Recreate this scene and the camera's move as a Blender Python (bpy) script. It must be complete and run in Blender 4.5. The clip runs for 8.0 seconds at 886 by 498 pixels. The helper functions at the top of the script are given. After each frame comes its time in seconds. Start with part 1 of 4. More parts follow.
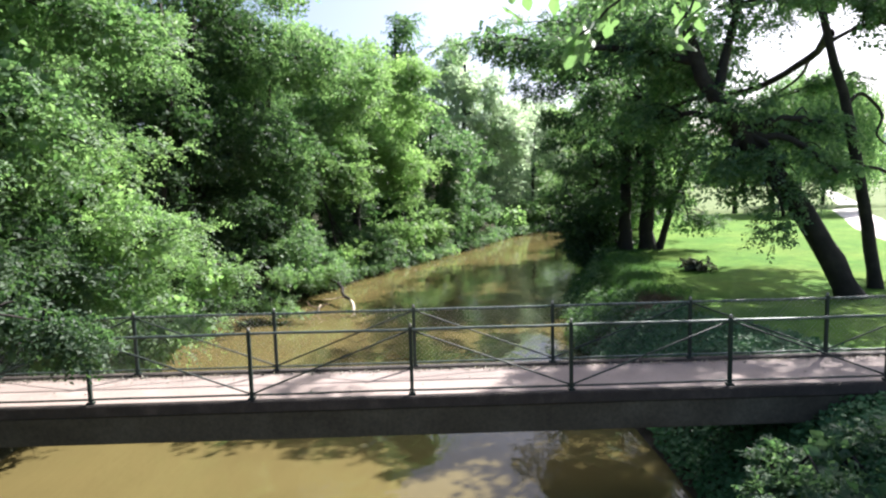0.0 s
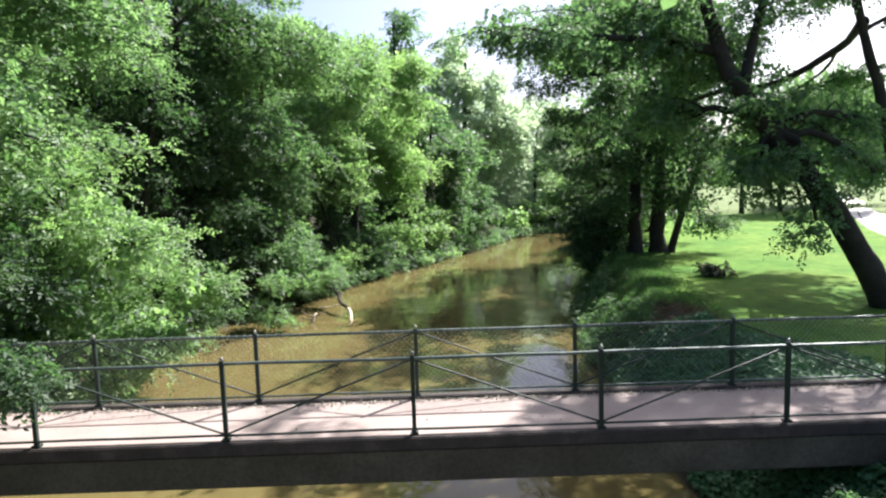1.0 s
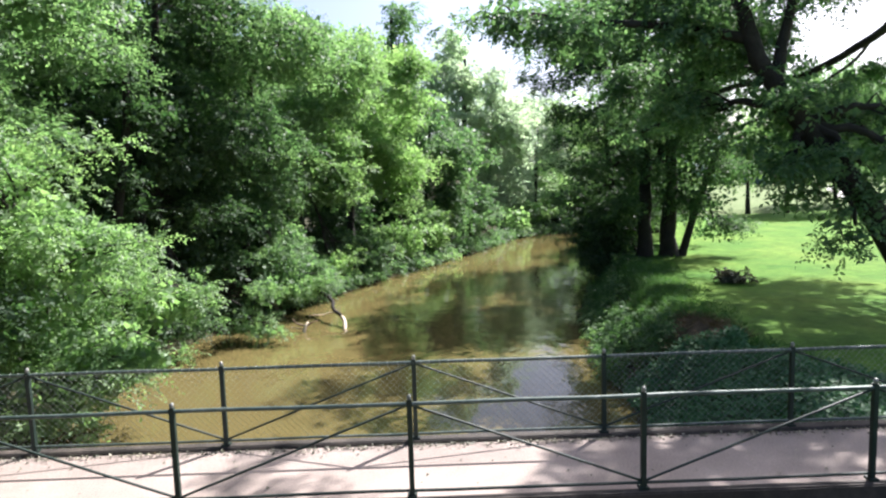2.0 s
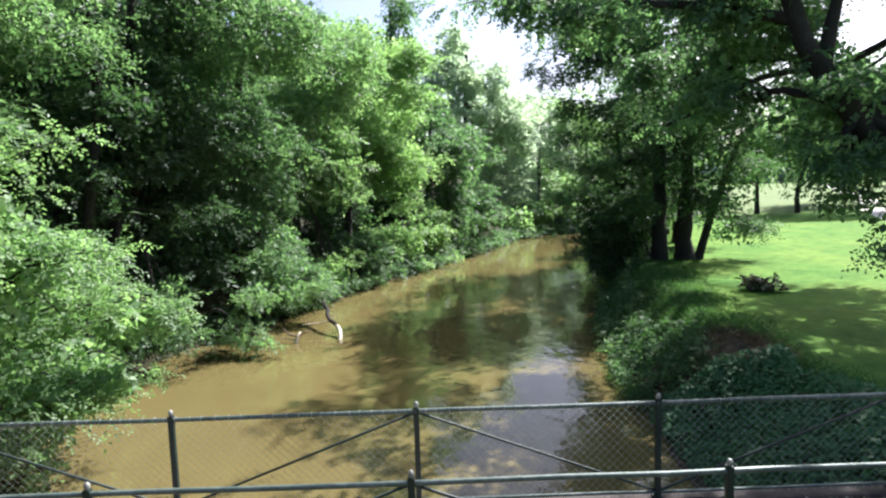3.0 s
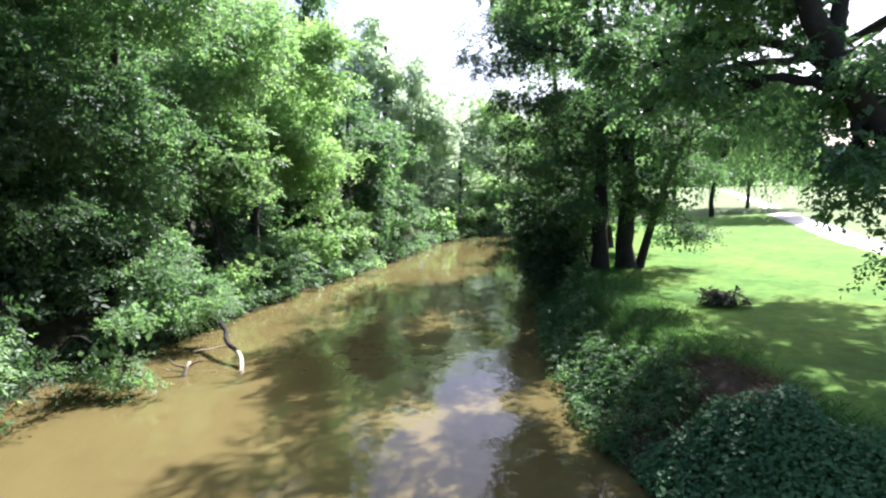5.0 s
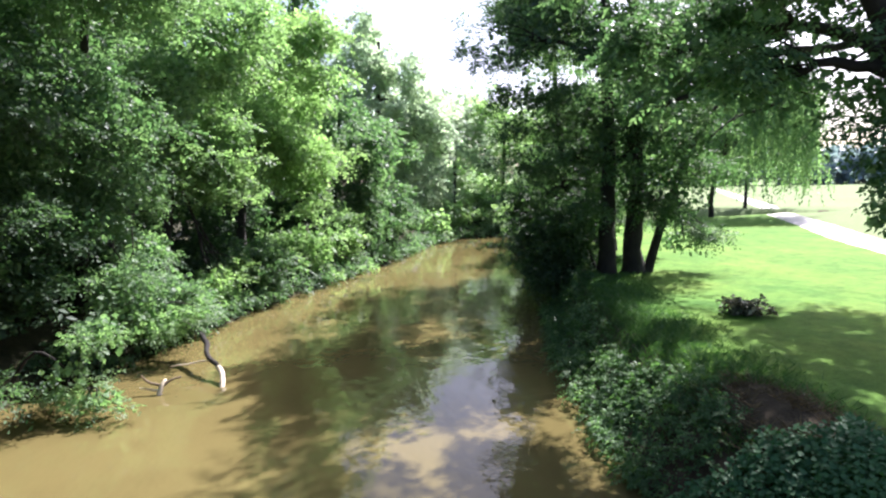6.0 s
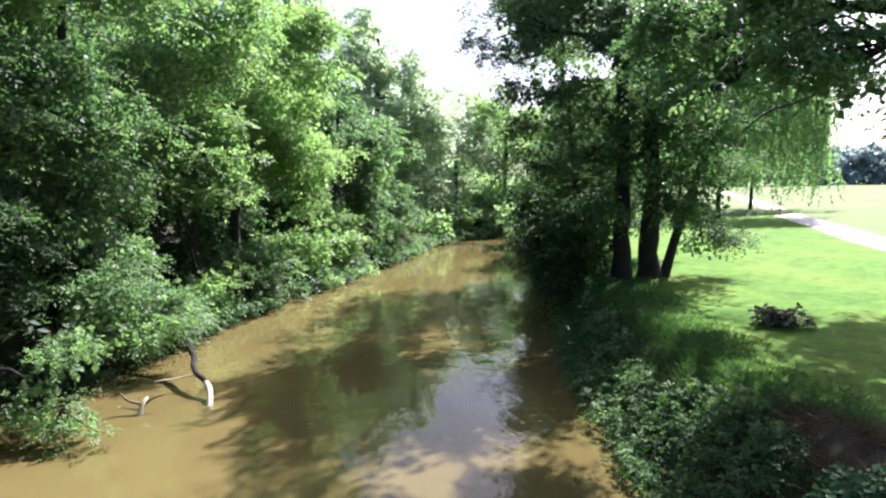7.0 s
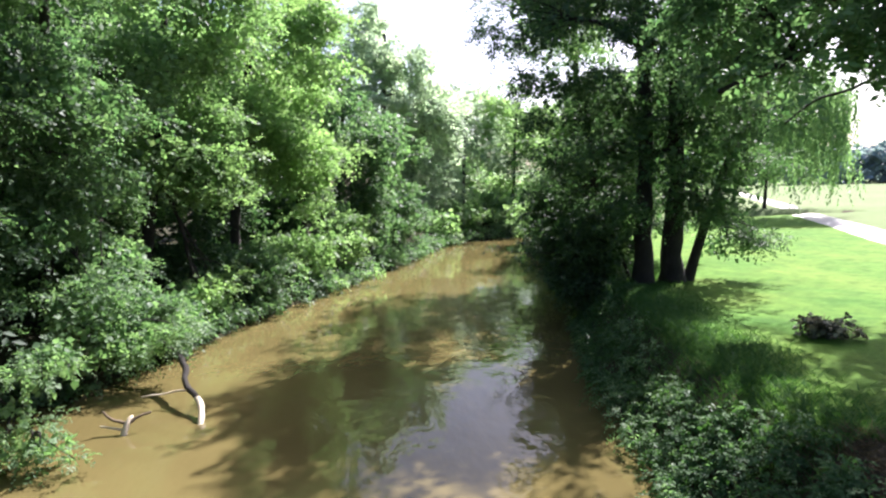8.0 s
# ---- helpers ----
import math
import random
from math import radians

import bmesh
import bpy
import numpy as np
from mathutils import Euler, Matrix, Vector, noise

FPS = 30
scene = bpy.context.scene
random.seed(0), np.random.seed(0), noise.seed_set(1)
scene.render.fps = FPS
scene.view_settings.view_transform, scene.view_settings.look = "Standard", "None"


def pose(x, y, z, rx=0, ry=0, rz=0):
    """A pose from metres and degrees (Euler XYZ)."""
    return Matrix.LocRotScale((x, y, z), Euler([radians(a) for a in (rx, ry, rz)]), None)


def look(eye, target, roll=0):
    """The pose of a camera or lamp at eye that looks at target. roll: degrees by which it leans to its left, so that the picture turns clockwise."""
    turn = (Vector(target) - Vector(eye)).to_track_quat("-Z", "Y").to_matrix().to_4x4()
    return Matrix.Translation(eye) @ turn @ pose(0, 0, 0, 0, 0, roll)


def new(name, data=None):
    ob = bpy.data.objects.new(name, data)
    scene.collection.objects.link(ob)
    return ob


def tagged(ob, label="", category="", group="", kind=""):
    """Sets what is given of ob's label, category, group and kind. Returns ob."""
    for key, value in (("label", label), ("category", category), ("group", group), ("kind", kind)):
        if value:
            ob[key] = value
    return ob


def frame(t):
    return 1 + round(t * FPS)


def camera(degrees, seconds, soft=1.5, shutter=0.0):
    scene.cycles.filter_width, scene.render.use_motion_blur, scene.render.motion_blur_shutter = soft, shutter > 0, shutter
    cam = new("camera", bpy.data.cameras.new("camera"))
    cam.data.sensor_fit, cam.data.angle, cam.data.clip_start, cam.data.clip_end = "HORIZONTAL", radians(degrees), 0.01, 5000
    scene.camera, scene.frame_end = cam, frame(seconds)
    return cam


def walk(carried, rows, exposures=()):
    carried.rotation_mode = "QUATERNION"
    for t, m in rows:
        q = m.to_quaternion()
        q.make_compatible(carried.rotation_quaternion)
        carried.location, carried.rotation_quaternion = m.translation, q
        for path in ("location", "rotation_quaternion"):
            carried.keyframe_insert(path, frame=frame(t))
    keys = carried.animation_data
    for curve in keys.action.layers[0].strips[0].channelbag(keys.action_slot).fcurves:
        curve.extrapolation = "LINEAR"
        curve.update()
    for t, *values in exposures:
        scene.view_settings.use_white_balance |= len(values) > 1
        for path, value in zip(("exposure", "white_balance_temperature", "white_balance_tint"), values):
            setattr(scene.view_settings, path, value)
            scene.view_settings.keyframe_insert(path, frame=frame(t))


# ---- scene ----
cam = camera(72.5, 8.0, soft=2.25)
PATH = [
    (0, (0.459, 0.251, 5.1), (0.483, 2.24, 4.895), -1.5),
    (0.5, (0.41, 0.888, 5.112), (0.435, 2.877, 4.908), -1.6),
    (1, (0.386, 1.597, 5.141), (0.411, 3.587, 4.937), -1.7),
    (1.5, (0.37, 2.318, 5.171), (0.399, 4.307, 4.966), -1.7),
    (3, (0.27, 4.721, 5.206), (0.301, 6.71, 4.996), -1.7),
    (3.5, (0.208, 5.518, 5.208), (0.252, 7.506, 4.998), -1.6),
    (4, (0.139, 6.314, 5.214), (0.226, 8.301, 5.0), -1.5),
    (4.5, (0.085, 7.072, 5.203), (0.284, 9.05, 4.987), -1.1),
    (5, (0.045, 7.831, 5.183), (0.356, 9.795, 4.967), -0.8),
    (6.5, (0.075, 9.968, 5.175), (0.413, 11.927, 4.959), -0.8),
    (7, (0.077, 10.633, 5.142), (0.417, 12.592, 4.928), -0.8),
    (7.5, (0.11, 11.274, 5.134), (0.441, 13.234, 4.919), -0.9),
    (8, (0.16, 11.903, 5.108), (0.48, 13.865, 4.893), -0.9),
]
# exposure in stops, white balance in kelvin, tint
LIGHT = [(0.0, 1.7, 6200, 17), (3.0, 1.7, 6000, 16), (3.5, 1.84, 5900, 17), (4.0, 2.04, 5850, 21), (5.0, 2.04, 5900, 22), (6.5, 1.94, 6050, 22), (8.0, 1.86, 6100, 22)]
walk(cam, [(t, look(eye, target, roll)) for t, eye, target, roll in PATH], LIGHT)

# ---- world and light ----
SUN_EL, SUN_AZ = 46.0, 46.0          # degrees; azimuth from +y towards +x
world = bpy.data.worlds.new("sky")
scene.world = world
world.use_nodes = True
wn = world.node_tree.nodes
sky = wn.new("ShaderNodeTexSky")
sky.sky_type = "NISHITA"
sky.sun_disc = False
sky.sun_elevation, sky.sun_rotation = radians(SUN_EL), radians(SUN_AZ)
sky.dust_density, sky.air_density = 3.5, 0.8
wn["Background"].inputs["Strength"].default_value = 0.078
world.node_tree.links.new(sky.outputs[0], wn["Background"].inputs["Color"])
sun = new("sun", bpy.data.lights.new("sun", "SUN"))
sun.data.energy, sun.data.angle, sun.data.color = 5.0, radians(0.53), (1.0, 0.96, 0.89)
_e, _a = radians(SUN_EL), radians(SUN_AZ)
SUN_DIR = Vector((math.cos(_e) * math.sin(_a), math.cos(_e) * math.cos(_a), math.sin(_e)))
sun.matrix_world = look(SUN_DIR * 100, (0, 0, 0))


# ---- materials ----
def material(name):
    m = bpy.data.materials.new(name)
    m.use_nodes = True
    nt = m.node_tree
    return m, nt, nt.nodes["Principled BSDF"]


def noise_node(nt, scale, detail=4.0, rough=0.6, coord="Object", stretch=None):
    tc = nt.nodes.new("ShaderNodeTexCoord")
    n = nt.nodes.new("ShaderNodeTexNoise")
    n.inputs["Scale"].default_value, n.inputs["Detail"].default_value, n.inputs["Roughness"].default_value = scale, detail, rough
    if stretch:
        mp = nt.nodes.new("ShaderNodeMapping")
        mp.inputs["Scale"].default_value = stretch
        nt.links.new(tc.outputs[coord], mp.inputs["Vector"])
        nt.links.new(mp.outputs[0], n.inputs["Vector"])
    else:
        nt.links.new(tc.outputs[coord], n.inputs["Vector"])
    return n.outputs["Fac"]


def ramp(nt, fac, stops):
    r = nt.nodes.new("ShaderNodeValToRGB")
    while len(r.color_ramp.elements) < len(stops):
        r.color_ramp.elements.new(0.5)
    for e, (p, c) in zip(r.color_ramp.elements, stops):
        e.position, e.color = p, (*c, 1)
    nt.links.new(fac, r.inputs["Fac"])
    return r.outputs["Color"]


def mixed(nt, a, b, fac, mode="MIX"):
    m = nt.nodes.new("ShaderNodeMix")
    m.data_type, m.blend_type = "RGBA", mode
    for sock, v in ((m.inputs[6], a), (m.inputs[7], b), (m.inputs[0], fac)):
        if isinstance(v, (tuple, float)):
            sock.default_value = (*v, 1) if isinstance(v, tuple) else v
        else:
            nt.links.new(v, sock)
    return m.outputs[2]


def bump(nt, bsdf, height, strength, distance):
    b = nt.nodes.new("ShaderNodeBump")
    b.inputs["Strength"].default_value, b.inputs["Distance"].default_value = strength, distance
    nt.links.new(height, b.inputs["Height"])
    nt.links.new(b.outputs[0], bsdf.inputs["Normal"])


def rough_surface(name, colours, scale, fine, rough, bump_depth, metal=0.0):
    """A surface whose colour drifts at a large scale and a fine one, with relief."""
    m, nt, p = material(name)
    big = noise_node(nt, scale, 5)
    small = noise_node(nt, fine, 4, 0.7)
    c = ramp(nt, big, [(0.3, colours[0]), (0.52, colours[1]), (0.72, colours[2])])
    g = ramp(nt, small, [(0.25, (0.6, 0.6, 0.6)), (0.75, (1.25, 1.25, 1.25))])
    nt.links.new(mixed(nt, c, g, 1.0, "MULTIPLY"), p.inputs["Base Color"])
    p.inputs["Roughness"].default_value, p.inputs["Metallic"].default_value = rough, metal
    bump(nt, p, small, 0.6, bump_depth)
    return m


def leaf_material(name, dark, mid, light, through_colour, glow=0.45, rough=0.5):
    """Leaves: each its own shade, glossy above, light shining through."""
    m, nt, p = material(name)
    geo = nt.nodes.new("ShaderNodeNewGeometry")
    c = ramp(nt, geo.outputs["Random Per Island"], [(0.0, dark), (0.5, mid), (1.0, light)])
    drift = ramp(nt, noise_node(nt, 0.55, 3), [(0.3, (0.78, 0.8, 0.87)), (0.7, (1.23, 1.15, 1.1))])
    c = mixed(nt, c, drift, 1.0, "MULTIPLY")
    nt.links.new(c, p.inputs["Base Color"])
    p.inputs["Roughness"].default_value = rough
    p.inputs["Specular IOR Level"].default_value = 0.38
    tr = nt.nodes.new("ShaderNodeBsdfTranslucent")
    nt.links.new(mixed(nt, c, through_colour, 1.0, "MULTIPLY"), tr.inputs["Color"])
    mx = nt.nodes.new("ShaderNodeMixShader")
    mx.inputs[0].default_value = glow
    nt.links.new(p.outputs[0], mx.inputs[1])
    nt.links.new(tr.outputs[0], mx.inputs[2])
    nt.links.new(mx.outputs[0], nt.nodes["Material Output"].inputs["Surface"])
    return m


LEAF_FRESH = leaf_material("leaf_fresh", (0.09, 0.165, 0.07), (0.142, 0.235, 0.105), (0.215, 0.31, 0.165), (2.0, 2.25, 1.35), 0.46, 0.52)
LEAF_MID = leaf_material("leaf_mid_green", (0.064, 0.128, 0.058), (0.102, 0.18, 0.084), (0.165, 0.25, 0.135), (2.0, 2.25, 1.35), 0.46, 0.52)
LEAF_DEEP = leaf_material("leaf_deep", (0.046, 0.098, 0.05), (0.074, 0.137, 0.068), (0.125, 0.195, 0.112), (2.0, 2.3, 1.3), 0.46, 0.52)
# Darkened leaf copy: puts shade into the colour of trees that stand in it.
LEAF_SHADED = leaf_material("leaf_shaded", (0.024, 0.055, 0.026), (0.04, 0.08, 0.036), (0.07, 0.12, 0.06), (2.0, 2.3, 1.3), 0.44, 0.6)
LEAF_YELLOW = leaf_material("leaf_yellow_green", (0.12, 0.205, 0.08), (0.165, 0.265, 0.11), (0.225, 0.33, 0.16), (1.8, 2.0, 1.3), 0.54, 0.52)
# Grey-green willow leaves, lightened further to carry the haze over the bend.
LEAF_GREY_HAZE = leaf_material("leaf_willow_haze", (0.18, 0.23, 0.165), (0.23, 0.285, 0.21), (0.285, 0.345, 0.26), (2.3, 2.5, 2.0), 0.6, 0.5)
# Far leaves: distance haze is mixed into the pale blue base colour.
LEAF_FAR_HAZE = leaf_material("leaf_far_haze", (0.19, 0.26, 0.31), (0.225, 0.3, 0.355), (0.26, 0.335, 0.39), (1.4, 1.5, 1.1), 0.35)
LEAF_IVY = leaf_material("leaf_ivy", (0.036, 0.12, 0.04), (0.052, 0.155, 0.05), (0.08, 0.19, 0.07), (1.2, 1.5, 0.9), 0.25, 0.6)
LEAF_HERB = leaf_material("leaf_herb", (0.045, 0.1, 0.038), (0.068, 0.14, 0.05), (0.105, 0.185, 0.076), (1.5, 1.9, 0.9), 0.35, 0.75)
STRAW = leaf_material("straw", (0.08, 0.065, 0.03), (0.12, 0.095, 0.045), (0.17, 0.135, 0.07), (1.2, 1.1, 0.8), 0.3, 0.7)
LEAF_DRY = leaf_material("leaf_dry", (0.03, 0.038, 0.022), (0.08, 0.085, 0.05), (0.4, 0.4, 0.3), (1.3, 1.1, 0.7), 0.2, 0.6)
GRASS_BLADE = leaf_material("grass_blade", (0.035, 0.105, 0.026), (0.055, 0.135, 0.033), (0.085, 0.165, 0.045), (1.4, 1.6, 0.8), 0.3, 0.7)
BARK = rough_surface("bark", [(0.013, 0.011, 0.009), (0.024, 0.02, 0.016), (0.045, 0.038, 0.031)], 2.2, 22, 0.95, 0.05)
DEADWOOD = rough_surface("deadwood", [(0.10, 0.07, 0.045), (0.17, 0.125, 0.08), (0.25, 0.2, 0.14)], 3, 30, 0.85, 0.01)
BAREWOOD = rough_surface("bare_wood", [(0.5, 0.41, 0.28), (0.65, 0.55, 0.4), (0.75, 0.66, 0.52)], 6, 40, 0.7, 0.005)


def ground_material():
    """Mown lawn, bare bank earth, leaf litter and pale field, each where the ground's own attributes say."""
    m, nt, p = material("park_ground")
    coarse, fine = noise_node(nt, 0.35, 5), noise_node(nt, 24, 4, 0.7)
    patch, blade = noise_node(nt, 2.2, 5, 0.65), noise_node(nt, 90, 2, 0.6)

    def layer(c, stops):
        return ramp(nt, c, stops)

    lawn = layer(coarse, [(0.3, (0.06, 0.155, 0.022)), (0.5, (0.092, 0.187, 0.028)), (0.7, (0.13, 0.215, 0.036))])
    lawn = mixed(nt, lawn, layer(patch, [(0.3, (0.62, 0.67, 0.62)), (0.7, (1.28, 1.24, 1.2))]), 1.0, "MULTIPLY")
    soil = layer(patch, [(0.3, (0.04, 0.032, 0.021)), (0.55, (0.078, 0.061, 0.041)), (0.75, (0.13, 0.102, 0.07))])
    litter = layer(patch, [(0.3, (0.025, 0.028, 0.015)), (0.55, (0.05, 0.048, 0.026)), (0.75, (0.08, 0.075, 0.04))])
    field = layer(noise_node(nt, 0.05, 4), [(0.3, (0.112, 0.16, 0.06)), (0.5, (0.13, 0.178, 0.07)), (0.7, (0.15, 0.19, 0.085))])
    c = lawn
    for name, col in (("field", field), ("litter", litter), ("soil", soil)):
        at = nt.nodes.new("ShaderNodeAttribute")
        at.attribute_name = name
        add = nt.nodes.new("ShaderNodeMath")
        add.operation = "MULTIPLY_ADD"
        add.inputs[1].default_value = 0.7
        add.inputs[2].default_value = -0.35
        nt.links.new(patch, add.inputs[0])
        tot = nt.nodes.new("ShaderNodeMath")
        nt.links.new(at.outputs["Fac"], tot.inputs[0])
        nt.links.new(add.outputs[0], tot.inputs[1])
        edge = ramp(nt, tot.outputs[0], [(0.42, (0, 0, 0)), (0.58, (1, 1, 1))])
        c = mixed(nt, c, col, edge)
    grain = ramp(nt, fine, [(0.25, (0.62, 0.62, 0.62)), (0.75, (1.25, 1.25, 1.25))])
    c = mixed(nt, c, grain, 1.0, "MULTIPLY")
    c = mixed(nt, c, ramp(nt, blade, [(0.3, (0.8, 0.8, 0.8)), (0.7, (1.15, 1.15, 1.15))]), 1.0, "MULTIPLY")
    nt.links.new(c, p.inputs["Base Color"])
    p.inputs["Roughness"].default_value = 0.9
    p.inputs["Specular IOR Level"].default_value = 0.08
    bump(nt, p, fine, 0.7, 0.035)
    return m


GROUND = ground_material()
PATHWAY = rough_surface("gravel_path", [(0.5, 0.46, 0.43), (0.58, 0.54, 0.5), (0.66, 0.62, 0.58)], 0.4, 30, 0.9, 0.01)
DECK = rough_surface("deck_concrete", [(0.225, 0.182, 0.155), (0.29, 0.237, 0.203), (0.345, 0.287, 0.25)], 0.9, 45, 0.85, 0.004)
CONCRETE = rough_surface("dark_concrete", [(0.044, 0.038, 0.022), (0.07, 0.063, 0.04), (0.105, 0.098, 0.067)], 0.8, 18, 0.9, 0.008)
KERB = rough_surface("rusty_edge", [(0.022, 0.018, 0.014), (0.042, 0.034, 0.027), (0.09, 0.072, 0.058)], 2.5, 30, 0.8, 0.004)
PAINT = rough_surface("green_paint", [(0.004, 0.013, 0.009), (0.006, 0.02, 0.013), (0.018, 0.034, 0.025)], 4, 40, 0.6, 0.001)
# Lighter green that holds the sun's highlight in the rail's base colour.
RAIL_LIT = rough_surface("sunlit_green_rail", [(0.05, 0.075, 0.06), (0.09, 0.12, 0.1), (0.17, 0.19, 0.17)], 5, 40, 0.48, 0.001, 0.25)
CAP = rough_surface("worn_metal", [(0.2, 0.2, 0.18), (0.28, 0.28, 0.25), (0.38, 0.38, 0.34)], 8, 50, 0.5, 0.001, 0.3)
WIRE = rough_surface("galvanised_wire", [(0.24, 0.28, 0.25), (0.32, 0.35, 0.32), (0.42, 0.44, 0.41)], 6, 50, 0.45, 0.0005, 0.3)


def water_material():
    m, nt, p = material("muddy_water")
    c = ramp(nt, noise_node(nt, 0.18, 4), [(0.3, (0.098, 0.079, 0.031)), (0.7, (0.122, 0.1, 0.039))])
    nt.links.new(c, p.inputs["Base Color"])
    p.inputs["Roughness"].default_value, p.inputs["IOR"].default_value = 0.025, 1.33
    w1 = noise_node(nt, 1.3, 3, 0.5, stretch=(1.0, 0.55, 1.0))
    w2 = noise_node(nt, 7.0, 3, 0.5, stretch=(1.0, 0.6, 1.0))
    calm = ramp(nt, noise_node(nt, 0.22, 2), [(0.45, (0.15, 0.15, 0.15)), (0.62, (1, 1, 1))])
    s = nt.nodes.new("ShaderNodeMath")
    s.operation = "MULTIPLY_ADD"
    nt.links.new(mixed(nt, w2, calm, 1.0, "MULTIPLY"), s.inputs[0])
    s.inputs[1].default_value = 0.16
    nt.links.new(w1, s.inputs[2])
    bump(nt, p, s.outputs[0], 0.5, 0.05)
    return m


WATER = water_material()


# ---- mesh helpers ----
def as_object(name, verts, faces, mats, parent=None, label="", smooth=False, face_mats=None):
    """One mesh object from arrays; faces all with the same number of corners."""
    verts, faces = np.asarray(verts, np.float32), np.asarray(faces, np.int32)
    me = bpy.data.meshes.new(name)
    n, k = faces.shape
    me.vertices.add(len(verts))
    me.vertices.foreach_set("co", verts.ravel())
    me.loops.add(n * k)
    me.loops.foreach_set("vertex_index", faces.ravel())
    me.polygons.add(n)
    me.polygons.foreach_set("loop_start", np.arange(0, n * k, k, dtype=np.int32))
    if smooth:
        me.polygons.foreach_set("use_smooth", np.ones(n, bool))
    for m in (mats if isinstance(mats, (list, tuple)) else [mats]):
        me.materials.append(m)
    if face_mats is not None:
        me.polygons.foreach_set("material_index", np.asarray(face_mats, np.int32))
    me.update(calc_edges=True)
    ob = new(name, me)
    ob.parent = parent
    if label:
        ob["label"] = label
    return ob


def part(name, bm, mat, parent, label=""):
    me = bpy.data.meshes.new(name)
    bm.to_mesh(me)
    bm.free()
    me.materials.append(mat)
    ob = new(name, me)
    ob.parent = parent
    if label:
        ob["label"] = label
    return ob


def holder(name, place, label, category, group=""):
    ob = new(name)
    ob.location = place
    ob.empty_display_size = 0.2
    return tagged(ob, label, category, group)


def box(bm, x0, y0, z0, x1, y1, z1, bevel=0.0):
    r = bmesh.ops.create_cube(bm, size=1.0)
    bmesh.ops.scale(bm, vec=(x1 - x0, y1 - y0, z1 - z0), verts=r["verts"])
    bmesh.ops.translate(bm, vec=((x0 + x1) / 2, (y0 + y1) / 2, (z0 + z1) / 2), verts=r["verts"])
    if bevel:
        es = list({e for v in r["verts"] for e in v.link_edges})
        bmesh.ops.bevel(bm, geom=es, offset=bevel, segments=2, affect="EDGES")
    return bm


def tube(points, radii, sides=7, wobble=0.0, rng=None):
    """Arrays of a tapered tube along points."""
    pts = [Vector(p) for p in points]
    vs, fs = [], []
    side = None
    for i, p in enumerate(pts):
        d = (pts[min(i + 1, len(pts) - 1)] - pts[max(i - 1, 0)]).normalized()
        if side is None:
            side = d.cross(Vector((0.3, 0.9, 0.2))).normalized()
        side = (side - d * side.dot(d)).normalized()
        up = d.cross(side)
        for k in range(sides):
            a = 2 * math.pi * k / sides
            r = radii[i] * (1 + (rng.uniform(-wobble, wobble) if rng else 0))
            vs.append(p + (side * math.cos(a) + up * math.sin(a)) * r)
    for i in range(len(pts) - 1):
        for k in range(sides):
            a, b = i * sides + k, i * sides + (k + 1) % sides
            fs.append((a, b, b + sides, a + sides))
    c = len(vs)
    vs.append(pts[-1] + (pts[-1] - pts[-2]).normalized() * radii[-1])
    top = (len(pts) - 1) * sides
    for k in range(sides):
        fs.append((top + k, top + (k + 1) % sides, c, c))
    return [tuple(v) for v in vs], fs


def smooth_line(points, steps, rng=None, jitter=0.0):
    """A curve through the points, with steps between each two."""
    p = [Vector(q) for q in points]
    p = [p[0] * 2 - p[1]] + p + [p[-1] * 2 - p[-2]]
    out = []
    for i in range(1, len(p) - 2):
        for s in range(steps):
            t = s / steps
            a, b, c, d = p[i - 1], p[i], p[i + 1], p[i + 2]
            q = 0.5 * (2 * b + (c - a) * t + (2 * a - 5 * b + 4 * c - d) * t * t + (3 * b - a - 3 * c + d) * t ** 3)
            if rng and (i > 1 or s):
                q = q + Vector([rng.uniform(-jitter, jitter) for _ in range(3)])
            out.append(q)
    return out + [p[-2]]


def tubes_object(name, lines, mat, parent, label="", sides=6, wobble=0.0, rng=None):
    V, F = [], []
    for pts, radii in lines:
        v, f = tube(pts, radii, sides, wobble, rng)
        F += [tuple(i + len(V) for i in q) for q in f]
        V += v
    me = bpy.data.meshes.new(name)
    me.from_pydata(V, [], [tuple(dict.fromkeys(q)) for q in F])
    me.materials.append(mat)
    me.polygons.foreach_set("use_smooth", np.ones(len(me.polygons), bool))
    ob = new(name, me)
    ob.parent = parent
    if label:
        ob["label"] = label
    return ob


def unit(a):
    return a / np.maximum(np.linalg.norm(a, axis=1, keepdims=True), 1e-6)


def leaf_arrays(rng, base, way, normal, length, width):
    """Folded leaves of two triangles each, from arrays of base points, directions and normals."""
    side = unit(np.cross(way, normal))
    L, W = length[:, None], (length * width)[:, None]
    mid = base + way * L * 0.45 + normal * L * 0.10
    v = np.stack([base, mid + side * W, base + way * L, mid - side * W], 1).reshape(-1, 3)
    i = np.arange(len(base), dtype=np.int32)[:, None] * 4
    f = np.concatenate([i + [0, 1, 2], i + [0, 2, 3]], 1).reshape(-1, 3)
    return v, f


